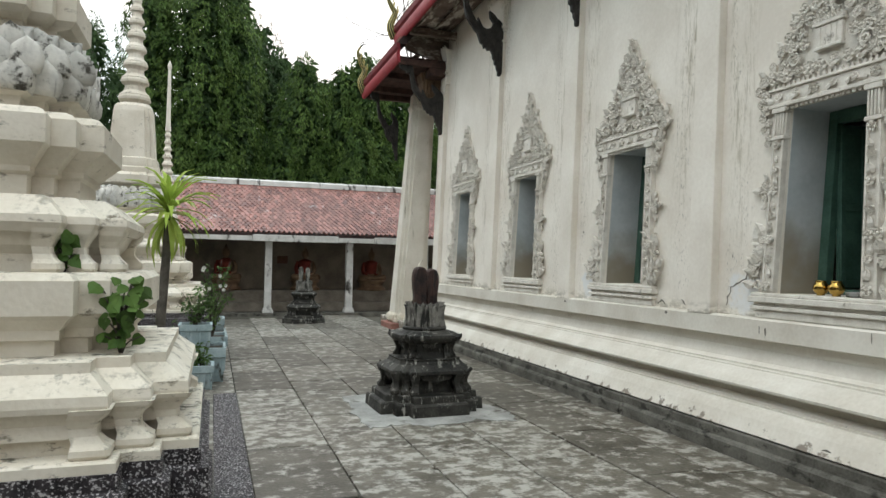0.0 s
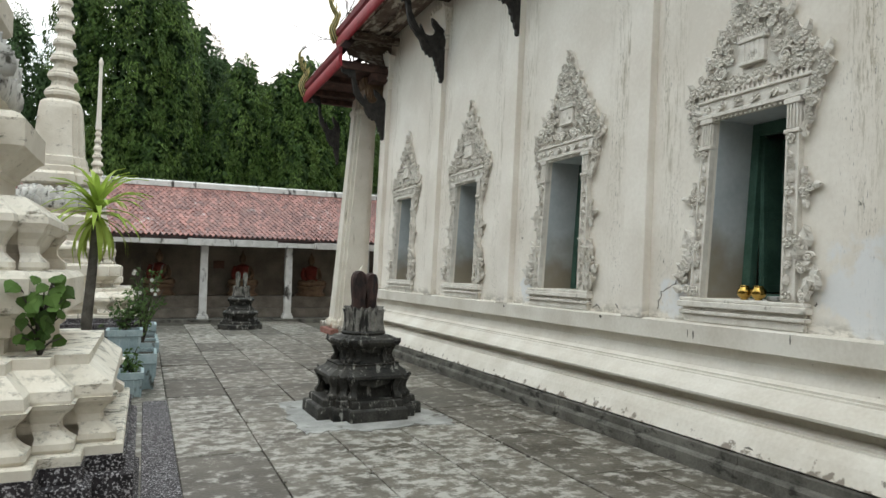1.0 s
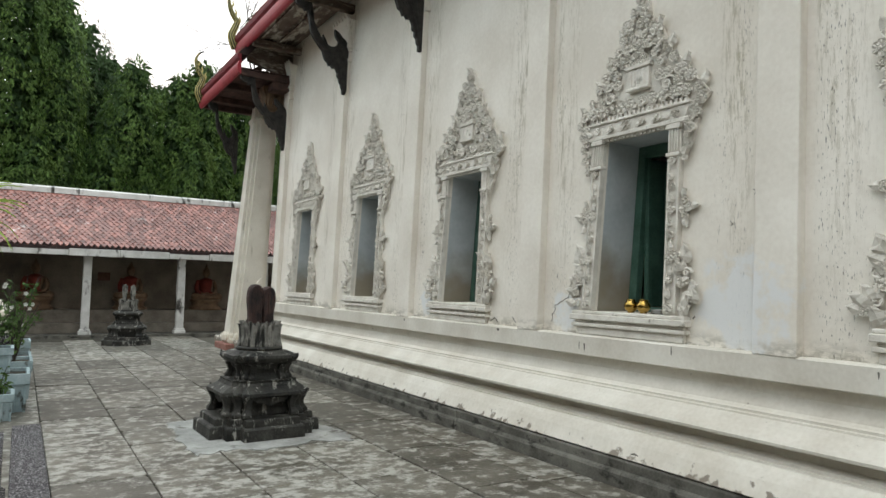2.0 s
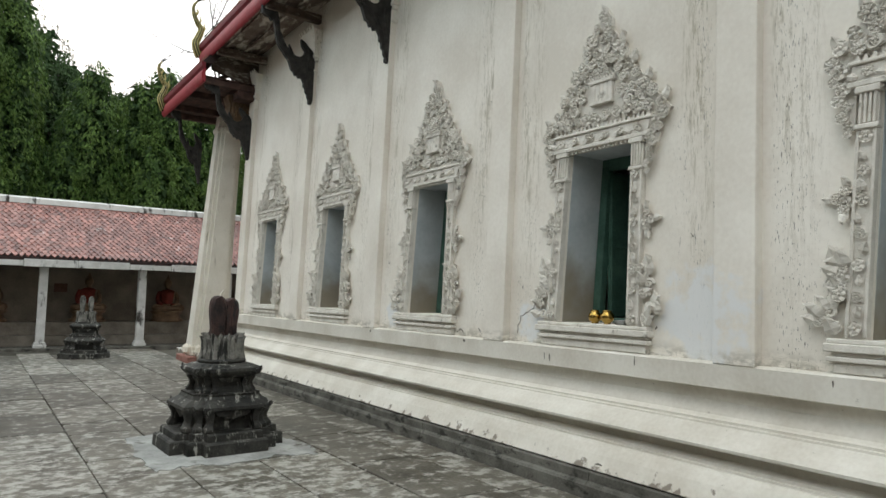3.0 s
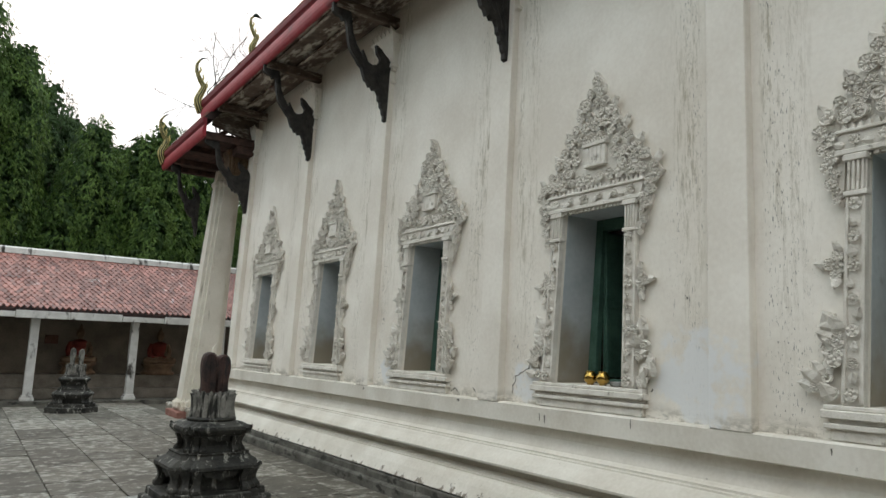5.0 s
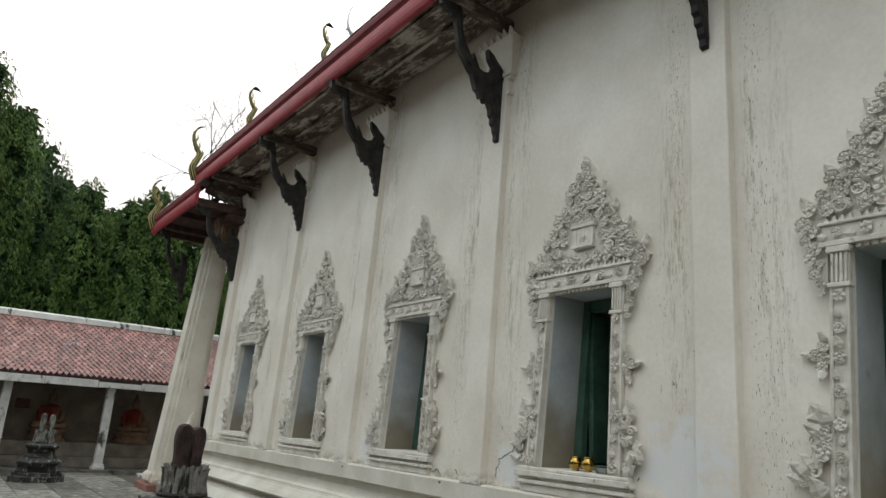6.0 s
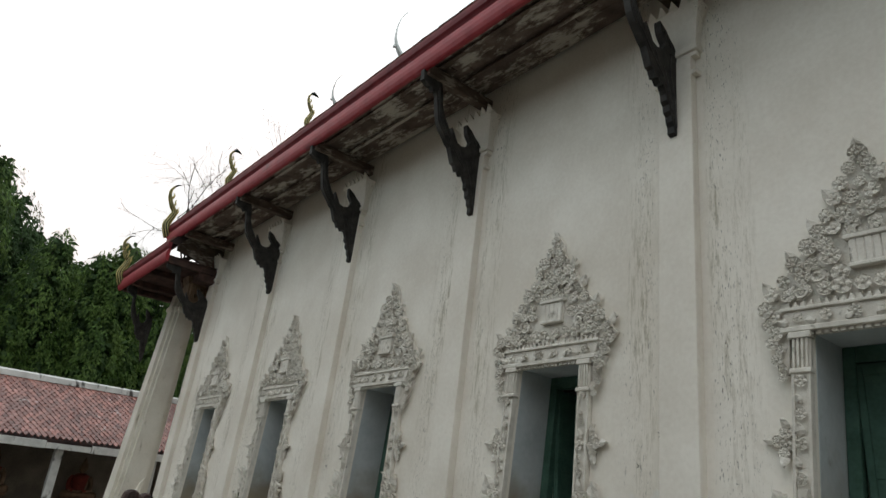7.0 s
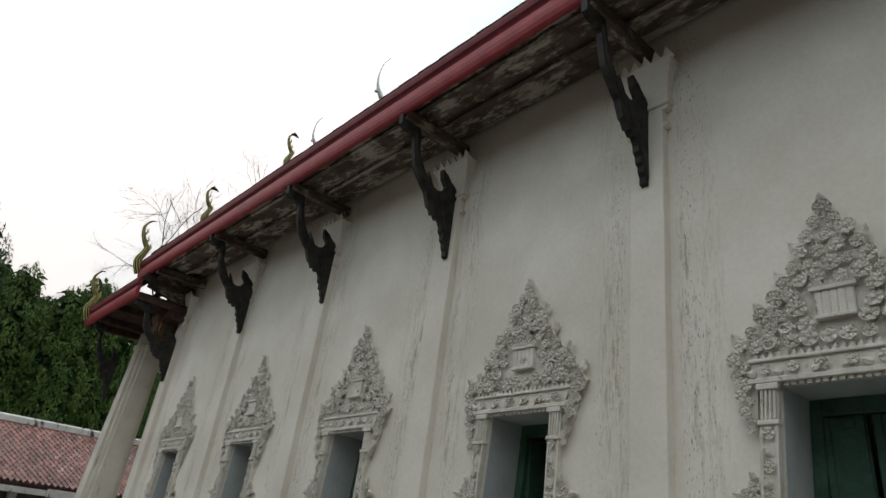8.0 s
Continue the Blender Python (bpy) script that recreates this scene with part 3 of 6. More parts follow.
def leaf_mesh(s=0.09):
    """A curled acanthus leaf, pointing up; faces -x."""
    bm = bmesh.new()
    rows = []
    for t_, w, h in ((0, 0.25, 0.1), (0.3, 0.42, 0.3), (0.6, 0.34, 0.34), (0.85, 0.18, 0.5), (1.0, 0.02, 0.68)):
        rows.append([(-h * s * 0.55, -w * s, t_ * s), (-(h + 0.25) * s * 0.55, 0, t_ * s * 1.02), (-h * s * 0.55, w * s, t_ * s), (0.02, 0, t_ * s * 0.95)])
    loft(bm, rows)
    return mesh_of("leaf", bm, M_STUCCO)


FLOWERS = [flower_mesh(0.063, 6), flower_mesh(0.057, 5), flower_mesh(0.049, 6)]
LEAVES = [leaf_mesh(0.11), leaf_mesh(0.085)]
FRAME_X = WALL_X - 0.045


def scroll(bm, y, z, r, s):
    """A raised spiral volute."""
    path = []
    for k in range(15):
        a = k * 0.62
        rr = r * (1 - k / 17)
        path.append((FRAME_X - 0.02 - 0.002 * k, y + s * rr * math.cos(a), z + rr * math.sin(a)))
    sweep(bm, path, [0.016 - 0.0006 * k for k in range(15)], 5)


def ped_half(z):
    """Half-width of the flame-shaped gable over the window at height z."""
    pts = ((3.10, 0.66), (3.30, 0.75), (3.42, 0.66), (3.60, 0.50), (3.80, 0.35), (4.00, 0.23), (4.18, 0.125), (4.30, 0.075), (4.42, 0.03))
    for (a, p), (b, q) in zip(pts, pts[1:]):
        if a <= z <= b:
            return p + (q - p) * (z - a) / (b - a)
    return 0.0


def carved_window(index, yc, closed):
    rng = random.Random(40 + index)
    win = thing("window_%d" % (index + 1), (0, 0, 0),
                "deep window with carved white stucco flower frame, %s green shutters" % ("closed" if closed else "open"),
                "window", "carved windows of the hall", "structure")
    win.scale = (1, NARROW, 1)
    win.location.y = yc * (1 - NARROW)
    fx = FRAME_X

    def put(mesh, name, y, z, s, out=0.0, spin=None, parent=None):
        ob = new(name, mesh)
        zz = z
        y = y * taper(z) + drift(z)
        ob.matrix_basis = (Matrix.Translation((fx - 0.012 - out + LEAN * (zz - 1.22), yc + y, zz))
                           @ Euler((rng.uniform(0, 6.28) if spin is None else spin, 0, 0)).to_matrix().to_4x4() @ Euler((0, rng.uniform(-0.25, 0.25), rng.uniform(-0.3, 0.3))).to_matrix().to_4x4()
                           @ Matrix.Scale(s, 4))
        ob.parent = parent
        return ob

    # sill: stepped moulding
    bm = bmesh.new()
    for z0, z1, o, h in ((1.205, 1.28, 0.045, 0.60), (1.28, 1.315, 0.075, 0.635), (1.315, 1.345, 0.05, 0.61), (1.345, 1.40, 0.09, 0.645), (1.40, 1.432, 0.075, 0.63)):
        box(bm, (WALL_X - o, yc - h, z0), (WALL_X + 0.02, yc + h, z1), 0.007)
    part("window_sill", leaned(tapered(bm, yc)), M_STUCCO, win, "worn stepped stucco sill")
    # jamb strips, capitals and lintel band
    for s in (-1, 1):
        bm = bmesh.new()
        a, b = sorted((s * (HALF + 0.002), s * (HALF + 0.13)))
        box(bm, (fx, yc + a, Z_SILL), (WALL_X + 0.01, yc + b, Z_HEAD + 0.02), 0.006)
        for u in (HALF + 0.015, HALF + 0.118):
            c, d = sorted((s * (u - 0.012), s * (u + 0.012)))
            box(bm, (fx - 0.014, yc + c, Z_SILL + 0.02), (fx + 0.01, yc + d, 2.80), 0.004)
        box(bm, (fx - 0.03, yc + a - 0.012, 2.80), (WALL_X + 0.01, yc + b + 0.012, 2.835), 0.006)
        for k in range(4):
            u = HALF + 0.02 + 0.03 * k
            c, d = sorted((s * (u - 0.009), s * (u + 0.009)))
            box(bm, (fx - 0.022, yc + c, 2.84), (fx + 0.01, yc + d, 3.04), 0.004)
        box(bm, (fx - 0.035, yc + a - 0.015, 3.04), (WALL_X + 0.01, yc + b + 0.015, 3.085), 0.006)
        jamb = part("jamb", leaned(tapered(bm, yc)), M_STUCCO, win, "stucco jamb strip with rosettes")
        for k in range(7):
            put(FLOWERS[1 + k % 2], "flower", s * (HALF + 0.066), 1.52 + 0.205 * k + rng.uniform(-0.02, 0.02), rng.uniform(0.68, 0.82), parent=jamb)
        for k in range(6):
            put(LEAVES[k % 2], "leaf", s * (HALF + 0.066) + rng.uniform(-0.02, 0.02), 1.575 + 0.205 * k, 0.75, spin=rng.uniform(-0.5, 0.5), parent=jamb)
        # side sprays: a large cluster at the foot, a small one half way up
        spray = bmesh.new()
        for k in range(4):
            h = 1.50 + 0.10 * k
            scroll(spray, yc + s * (0.585 + 0.04 * (k % 2)), h, 0.042, s)
        tapered(spray, yc)
        for v in spray.verts:
            v.co.x += LEAN * (v.co.z - 1.22) + 0.03
        tuft = part("stucco_spray", spray, M_STUCCO, win, "spray of stucco flowers and curled leaves")
        for k in range(22):
            t_ = rng.random()
            z = 1.46 + 0.50 * t_
            w = 0.55 + (0.16 * math.sin(math.pi * min(1, t_ * 1.5 + 0.15))) * rng.uniform(0.2, 1.0)
            if k % 2:
                put(rng.choice(FLOWERS[1:]), "flower", s * w, z, rng.uniform(0.55, 0.85), rng.uniform(-0.04, 0.01), parent=tuft)
            else:
                put(LEAVES[0], "leaf", s * w, z, rng.uniform(0.9, 1.35), -0.02, spin=-s * rng.uniform(0, 1.3), parent=tuft)
        put(LEAVES[0], "leaf", s * 0.60, 1.88, 1.5, -0.03, spin=-s * 0.1, parent=tuft)
        for u, z, k in ((0.575, 2.34, 1), (0.63, 2.355, 2), (0.58, 2.41, 2), (0.585, 2.28, 2)):
            put(FLOWERS[k], "flower", s * u, z, 0.82, -0.03, parent=tuft)
        for u, z, a in ((0.565, 2.44, 0.3), (0.575, 2.26, 2.8), (0.65, 2.36, 1.5)):
            put(LEAVES[1], "leaf", s * u, z, 0.95, -0.03, spin=-s * a, parent=tuft)
    # flame-shaped gable
    zs = [3.07, 3.10, 3.2, 3.30, 3.42, 3.60, 3.80, 4.00, 4.18, 4.30, 4.42]
    outline = [(-0.62, 3.07)] + [(-ped_half(z) + (0.035 if k % 2 else 0.0), z) for k, z in enumerate(zs[1:])]
    outline += [(ped_half(z) - (0.035 if k % 2 else 0.0), z) for k, z in list(enumerate(zs[1:]))[::-1]] + [(0.62, 3.07)]
    bm = prism(bmesh.new(), [(yc + u, z) for u, z in outline], fx + 0.005, WALL_X + 0.02)
    for s in (-1, 1):          # hanging tails at both sides
        prism(bm, [(yc + s * u, z) for u, z in ((0.55, 3.10), (0.70, 3.10), (0.64, 2.93), (0.575, 2.80), (0.55, 2.80))], fx + 0.012, WALL_X + 0.02)
    box(bm, (fx - 0.035, yc - 0.60, Z_HEAD - 0.005), (WALL_X, yc + 0.60, Z_HEAD + 0.035), 0.006)
    box(bm, (fx - 0.020, yc - 0.58, Z_HEAD + 0.035), (WALL_X, yc + 0.58, Z_HEAD + 0.145), 0.004)
    box(bm, (fx - 0.040, yc - 0.60, Z_HEAD + 0.145), (WALL_X, yc + 0.60, Z_HEAD + 0.170), 0.006)
    for k in range(22):        # little dentils above and below the band
        u = yc - 0.57 + 1.14 * (k + 0.5) / 22
        loft(bm, [[(fx - 0.03, u - 0.02, 3.258), (fx - 0.03, u + 0.02, 3.258), (fx, u + 0.02, 3.258), (fx, u - 0.02, 3.258)],
                  [(fx - 0.03, u - 0.003, 3.30), (fx - 0.03, u + 0.003, 3.30), (fx, u + 0.003, 3.30), (fx, u - 0.003, 3.30)]])
        box(bm, (fx - 0.012, u - 0.016, Z_HEAD - 0.03), (fx + 0.03, u + 0.016, Z_HEAD - 0.004))
    # fluted shield in the middle
    box(bm, (fx - 0.020, yc - 0.125, 3.49), (fx + 0.01, yc + 0.125, 3.70))
    for k in range(5):
        u = yc - 0.10 + 0.05 * k
        box(bm, (fx - 0.035, u - 0.0245, 3.50), (fx + 0.01, u + 0.0245, 3.68), 0.007)
    box(bm, (fx - 0.05, yc - 0.13, 3.475), (fx + 0.01, yc + 0.13, 3.505), 0.006)
    box(bm, (fx - 0.05, yc - 0.15, 3.68), (fx + 0.01, yc + 0.15, 3.715), 0.006)
    for k in range(9):
        u = yc - 0.15 + 0.3 * (k + 0.5) / 9
        loft(bm, [[(fx - 0.05, u - 0.015, 3.715), (fx - 0.05, u + 0.015, 3.715), (fx, u + 0.015, 3.715), (fx, u - 0.015, 3.715)],
                  [(fx - 0.06, u - 0.002, 3.745), (fx - 0.06, u + 0.002, 3.745), (fx, u + 0.002, 3.745), (fx, u - 0.002, 3.745)]])
    for s in (-1, 1):
        scroll(bm, yc + s * 0.34, 3.46, 0.075, s)
        scroll(bm, yc + s * 0.46, 3.36, 0.07, s)
    gable = part("gable", leaned(tapered(bm, yc)), M_STUCCO, win, "flame-shaped stucco gable crowded with flowers")
    for k in range(6):
        put(FLOWERS[k % 3], "flower", -0.47 + 0.188 * k, Z_HEAD + 0.09, 0.75, 0.012, parent=gable)
        put(LEAVES[1], "leaf", -0.40 + 0.188 * k, Z_HEAD + 0.06, 0.8, 0.012, spin=rng.choice((-1.4, 1.4)), parent=gable)
    z = 3.36
    row = 0
    while z < 4.36:
        w = ped_half(z) - 0.045
        n_ = max(1, int(2 * w / 0.118) + 1)
        for k in range(n_):
            u = 0.0 if n_ == 1 else -w + 2 * w * k / (n_ - 1)
            u += rng.uniform(-0.012, 0.012)
            if abs(u) < 0.19 and 3.45 < z < 3.76:
                continue
            put(rng.choice(FLOWERS), "flower", u, z + rng.uniform(-0.012, 0.012), rng.uniform(0.85, 1.12), 0.0, parent=gable)
        if row % 2 == 0 and w > 0.08:
            for s in (-1, 1):
                put(LEAVES[0], "leaf", s * (w + 0.01), z + 0.02, 1.0, -0.02, spin=-s * 0.5, parent=gable)
        z += 0.106
        row += 1
    put(LEAVES[0], "leaf", 0.0, 4.32, 1.1, -0.02, spin=0.0, parent=gable)
    for s in (-1, 1):
        for k, (u, z) in enumerate(((0.70, 3.27), (0.64, 3.21), (0.69, 3.15), (0.62, 3.09), (0.66, 3.02), (0.60, 2.97), (0.625, 2.90), (0.58, 2.84), (0.585, 2.78))):
            put(FLOWERS[k % 3], "flower", s * u, z, 0.95 - 0.04 * k, -0.01, parent=gable)
    # reveal lining, frame and shutters
    rx0, rx1 = WALL_X + 0.03, WALL_X + T - 0.01
    bm = bmesh.new()
    for s in (-1, 1):
        a, b = sorted((s * (HALF - 0.004), s * (HALF + 0.01)))
        box(bm, (rx0, yc + a, Z_SILL + 0.003), (rx1, yc + b, Z_HEAD - 0.004))
    box(bm, (rx0, yc - HALF + 0.004, Z_HEAD - 0.012), (rx1, yc + HALF - 0.004, Z_HEAD + 0.01))
    part("reveal", leaned(tapered(bm, yc)), M_REVEAL, win, "grey-blue painted window reveal")
    bm = bmesh.new()
    gx = WALL_X + 0.44
    for s in (-1, 1):
        a, b = sorted((s * (HALF - 0.095), s * (HALF - 0.006)))
        box(bm, (gx, yc + a, Z_SILL + 0.004), (gx + 0.09, yc + b, Z_HEAD - 0.014), 0.006)
    box(bm, (gx, yc - HALF + 0.096, Z_HEAD - 0.13), (gx + 0.09, yc + HALF - 0.096, Z_HEAD - 0.014), 0.006)
    box(bm, (gx, yc - HALF + 0.096, Z_SILL + 0.004), (gx + 0.09, yc + HALF - 0.096, Z_SILL + 0.05), 0.006)
    part("window_frame", leaned(tapered(bm, yc)), M_GREEN, win, "weathered green timber frame")
    for s in (-1, 1):
        bm = bmesh.new()
        L = HALF - 0.10
        box(bm, (-0.018, 0, Z_SILL + 0.055), (0.018, L - 0.003, Z_HEAD - 0.135), 0.004)
        for a, b in ((0.01, 0.06), (L - 0.07, L - 0.012)):
            box(bm, (-0.032, a, Z_SILL + 0.06), (-0.012, b, Z_HEAD - 0.14), 0.004)
        for z0 in (Z_SILL + 0.06, Z_SILL + 0.75, Z_HEAD - 0.22):
            box(bm, (-0.030, 0.06, z0), (-0.012, L - 0.07, z0 + 0.07), 0.004)
        me = mesh_of("shutter", bm, M_GREEN)
        ob = new("shutter", me)
        swing = 0 if closed else 82
        sc = Matrix.Diagonal((1, -s, 1, 1))
        ob.matrix_basis = Matrix.Translation((gx + 0.07 + LEAN * 1.0, yc + s * (HALF - 0.085), 0)) @ Matrix.Rotation(radians(-s * -swing), 4, "Z") @ sc
        ob.parent = win
    return win


for i, yc in enumerate(WIN_Y[:6]):
    carved_window(i, yc, closed=(i >= 4))

# a pair of brass bowls on one sill
for k, dy in enumerate((0.12, -0.03)):
    bowl = thing("brass_bowl", (WALL_X + 0.14, WIN_Y[3] + dy, Z_SILL), "small polished round brass bowl on the window sill", "bowl", "brass bowls on the sill")
    bm = lathe(bmesh.new(), [(0.031, -0.004), (0.034, 0.003), (0.031, 0.008)] + [(0.064 * math.cos(a_), 0.064 + 0.060 * math.sin(a_)) for a_ in [radians(-62 + 11 * k_) for k_ in range(11)]] + [(0.041, 0.119), (0.044, 0.126), (0.040, 0.127), (0.03, 0.112)], 40)
    part("bowl_body", bm, M_BRASS, bowl, smooth=True)
tagged(part("brick_scrap", boxed((WALL_X + 0.05, WIN_Y[3] - 0.30, Z_SILL + 0.003), (WALL_X + 0.2, WIN_Y[3] - 0.18, Z_SILL + 0.045), 0.01), M_CEMENT),
       "small pale block lying on the window sill", "brick")


# ---- eaves, brackets and roof of the hall ----
EAVE_X, EAVE_Z = 3.84, 6.60
RIDGE_X, RIDGE_Z = 8.45, 13.5
G_END = 14.75


def fascia(name, x, z, y0, y1, parent):
    bm = extrude_profile(bmesh.new(), [(x, z - 0.015), (x - 0.02, z + 0.01), (x - 0.038, z + 0.06), (x - 0.045, z + 0.12), (x - 0.04, z + 0.18), (x - 0.022, z + 0.235), (x - 0.005, z + 0.26),
                                       (x + 0.035, z + 0.26), (x + 0.035, z - 0.015)], y0, y1)
    part(name, bm, M_REDPAINT, parent, "faded red half-round fascia board", smooth=False)
    bm = extrude_profile(bmesh.new(), [(x - 0.005, z + 0.26), (x - 0.02, z + 0.285), (x - 0.045, z + 0.31), (x - 0.055, z + 0.36), (x - 0.055, z + 0.40), (x + 0.03, z + 0.40), (x + 0.03, z + 0.26)], y0, y1)
    part("eave_moulding", bm, M_REDDARK, parent, "dark red sloping eave moulding")


def gable_roof(name, label, ex, ez, rx, rz, y0, y1):
    roof = thing(name, (0, 0, 0), label, "roof", kind="structure")
    prof = [(ex - 0.04, ez), (rx, rz), (2 * rx - ex + 0.04, ez), (2 * rx - ex - 0.15, ez - 0.02), (rx, rz - 0.32), (ex + 0.15, ez - 0.02)]
    part("roof_slab", extrude_profile(bmesh.new(), prof, y0, y1), M_TILE_BED, roof)
    return roof


roof = gable_roof("main_roof", "steep clay-tiled temple roof with red fascia and gilded finials", EAVE_X, EAVE_Z + 0.40, RIDGE_X, RIDGE_Z, Y_NEAR, G_END)
fascia("fascia", EAVE_X, EAVE_Z, Y_NEAR, G_END, roof)
# row of tile ends along the eave
n_t = int((G_END - Y_NEAR) / 0.125)
tile_me = mesh_of("roof_tile", loft(bmesh.new(), [[(-0.13, -0.055, -0.03), (-0.13, 0.055, -0.03), (-0.10, 0.058, -0.055), (-0.10, -0.058, -0.055)],
                                                   [(0.16, -0.055, 0.365), (0.16, 0.055, 0.365), (0.19, 0.055, 0.345), (0.19, -0.055, 0.345)]]), M_TILE)
for k in range(n_t):
    o = new("roof_tile", tile_me)
    o.location = (EAVE_X + 0.07, Y_NEAR + 0.0625 + 0.125 * k, EAVE_Z + 0.458 + random.uniform(-0.006, 0.006))
    o.parent = roof
# soffit boards
for k in range(8):
    x0 = EAVE_X + 0.04 + k * 0.125
    y = Y_NEAR
    while y < G_END:
        n_ = min(y + random.uniform(1.6, 2.9), G_END)
        z = EAVE_Z + 0.12 + 0.008 * k + random.uniform(-0.006, 0.006)
        part("soffit_board", boxed((x0 + 0.003, y + 0.003, z), (x0 + 0.121, n_ - 0.003, z + 0.02)), M_SOFFIT, roof)
        y = n_
for x in (4.02, 4.42):
    part("eave_batten", boxed((x, Y_NEAR, EAVE_Z + 0.085), (x + 0.05, G_END - 0.02, EAVE_Z + 0.118), 0.004), M_SOFFIT, roof)
for i in range(9):
    yc = PIL0 - BAY * i
    part("outrigger", boxed((EAVE_X + 0.04, yc - 0.065, EAVE_Z - 0.07), (WALL_X + 0.2, yc + 0.065, EAVE_Z + 0.084), 0.012), M_BEAM, roof, "weathered brown roof beam end with peeling paint")
part("gable_panel", prism(bmesh.new(), [(3.93, 6.36), (3.93, 6.78), (RIDGE_X, 13.1), (12.9, 6.9), (12.9, 6.16), (4.7, 6.16)], 14.16, 14.26, "y"), M_BEAM, roof, "dark timber gable panel")
part("barge_board", prism(bmesh.new(), [(EAVE_X - 0.05, EAVE_Z + 0.27), (RIDGE_X, RIDGE_Z + 0.05), (RIDGE_X, RIDGE_Z - 0.28), (EAVE_X + 0.12, EAVE_Z + 0.2)], G_END, G_END + 0.07, "y"), M_REDPAINT, roof)


def eave_bracket(yc, bottom=(4.77, 5.01), top=(3.86, 6.55)):
    """Carved naga bracket: leaf-shaped foot on the pilaster, hooked tail and S-curved neck up to the eave."""
    th = thing("eave_bracket", (bottom[0], yc, bottom[1]), "blackened carved wooden naga bracket propping the eave", "bracket", "brackets under the eave")
    w, h = bottom[0] - top[0], top[1] - bottom[1]
    P = lambda a, b: (-a * w, b * h)
    body = [P(-0.02, 0.0), P(0.035, 0.012), P(0.03, 0.056), P(0.06, 0.082), P(0.065, 0.121), P(0.105, 0.138), P(0.105, 0.183), P(0.145, 0.201), P(0.145, 0.245), P(0.19, 0.293),
            P(0.25, 0.282), P(0.285, 0.315), P(0.325, 0.302), P(0.36, 0.35), P(0.405, 0.36), P(0.44, 0.415), P(0.475, 0.475), P(0.53, 0.50), P(0.59, 0.548), P(0.655, 0.59), P(0.71, 0.645), P(0.745, 0.743), P(0.775, 0.86), P(0.80, 0.89),
            P(0.85, 0.875), P(0.88, 0.91), P(0.95, 0.912), P(1.02, 0.94), P(1.03, 1.03), P(0.77, 1.04), P(0.715, 0.985), P(0.69, 0.92), P(0.66, 0.79), P(0.59, 0.695), P(0.51, 0.62), P(0.455, 0.572), P(0.465, 0.655), P(0.41, 0.60), P(0.36, 0.545),
            P(0.285, 0.53), P(0.21, 0.542), P(0.155, 0.577), P(0.135, 0.612), P(0.205, 0.665), P(0.225, 0.745), P(0.12, 0.71), P(0.06, 0.668), P(-0.01, 0.64), P(-0.055, 0.60), P(-0.075, 0.51), P(-0.06, 0.33), P(-0.055, 0.13), P(-0.05, 0.04)]
    bm = bmesh.new()
    loft(bm, [[(x, -0.034, z) for x, z in body], [(x, 0.034, z) for x, z in body]])
    part("bracket_body", bm, M_BRACKET, th)
    # raised scales and ribs carved on both faces
    bm = bmesh.new()
    for s in (-1, 1):
        for line in (((0.0, 0.05), (0.02, 0.25), (0.08, 0.42), (0.05, 0.55)), ((0.22, 0.36), (0.36, 0.44), (0.50, 0.54), (0.62, 0.65), (0.70, 0.77), (0.745, 0.93)), ((0.05, 0.16), (0.11, 0.30), (0.20, 0.42)),
                     ((0.04, 0.60), (0.10, 0.655), (0.17, 0.685)), ((0.20, 0.34), (0.27, 0.42), (0.33, 0.49)), ((0.56, 0.56), (0.68, 0.66), (0.715, 0.77), (0.76, 0.90))):
            pts = spread([(P(a, b)[0], s * 0.036, P(a, b)[1]) for a, b in line], 4)
            sweep(bm, pts, [0.013] * len(pts), 5)
    part("carved_rib", bm, M_BRACKET, th)
    return th


for i in range(9):
    yc = PIL0 - BAY * i
    if i == 0:
        eave_bracket(14.12, (4.73, 4.50), (3.80, 6.0))
    else:
        eave_bracket(yc)


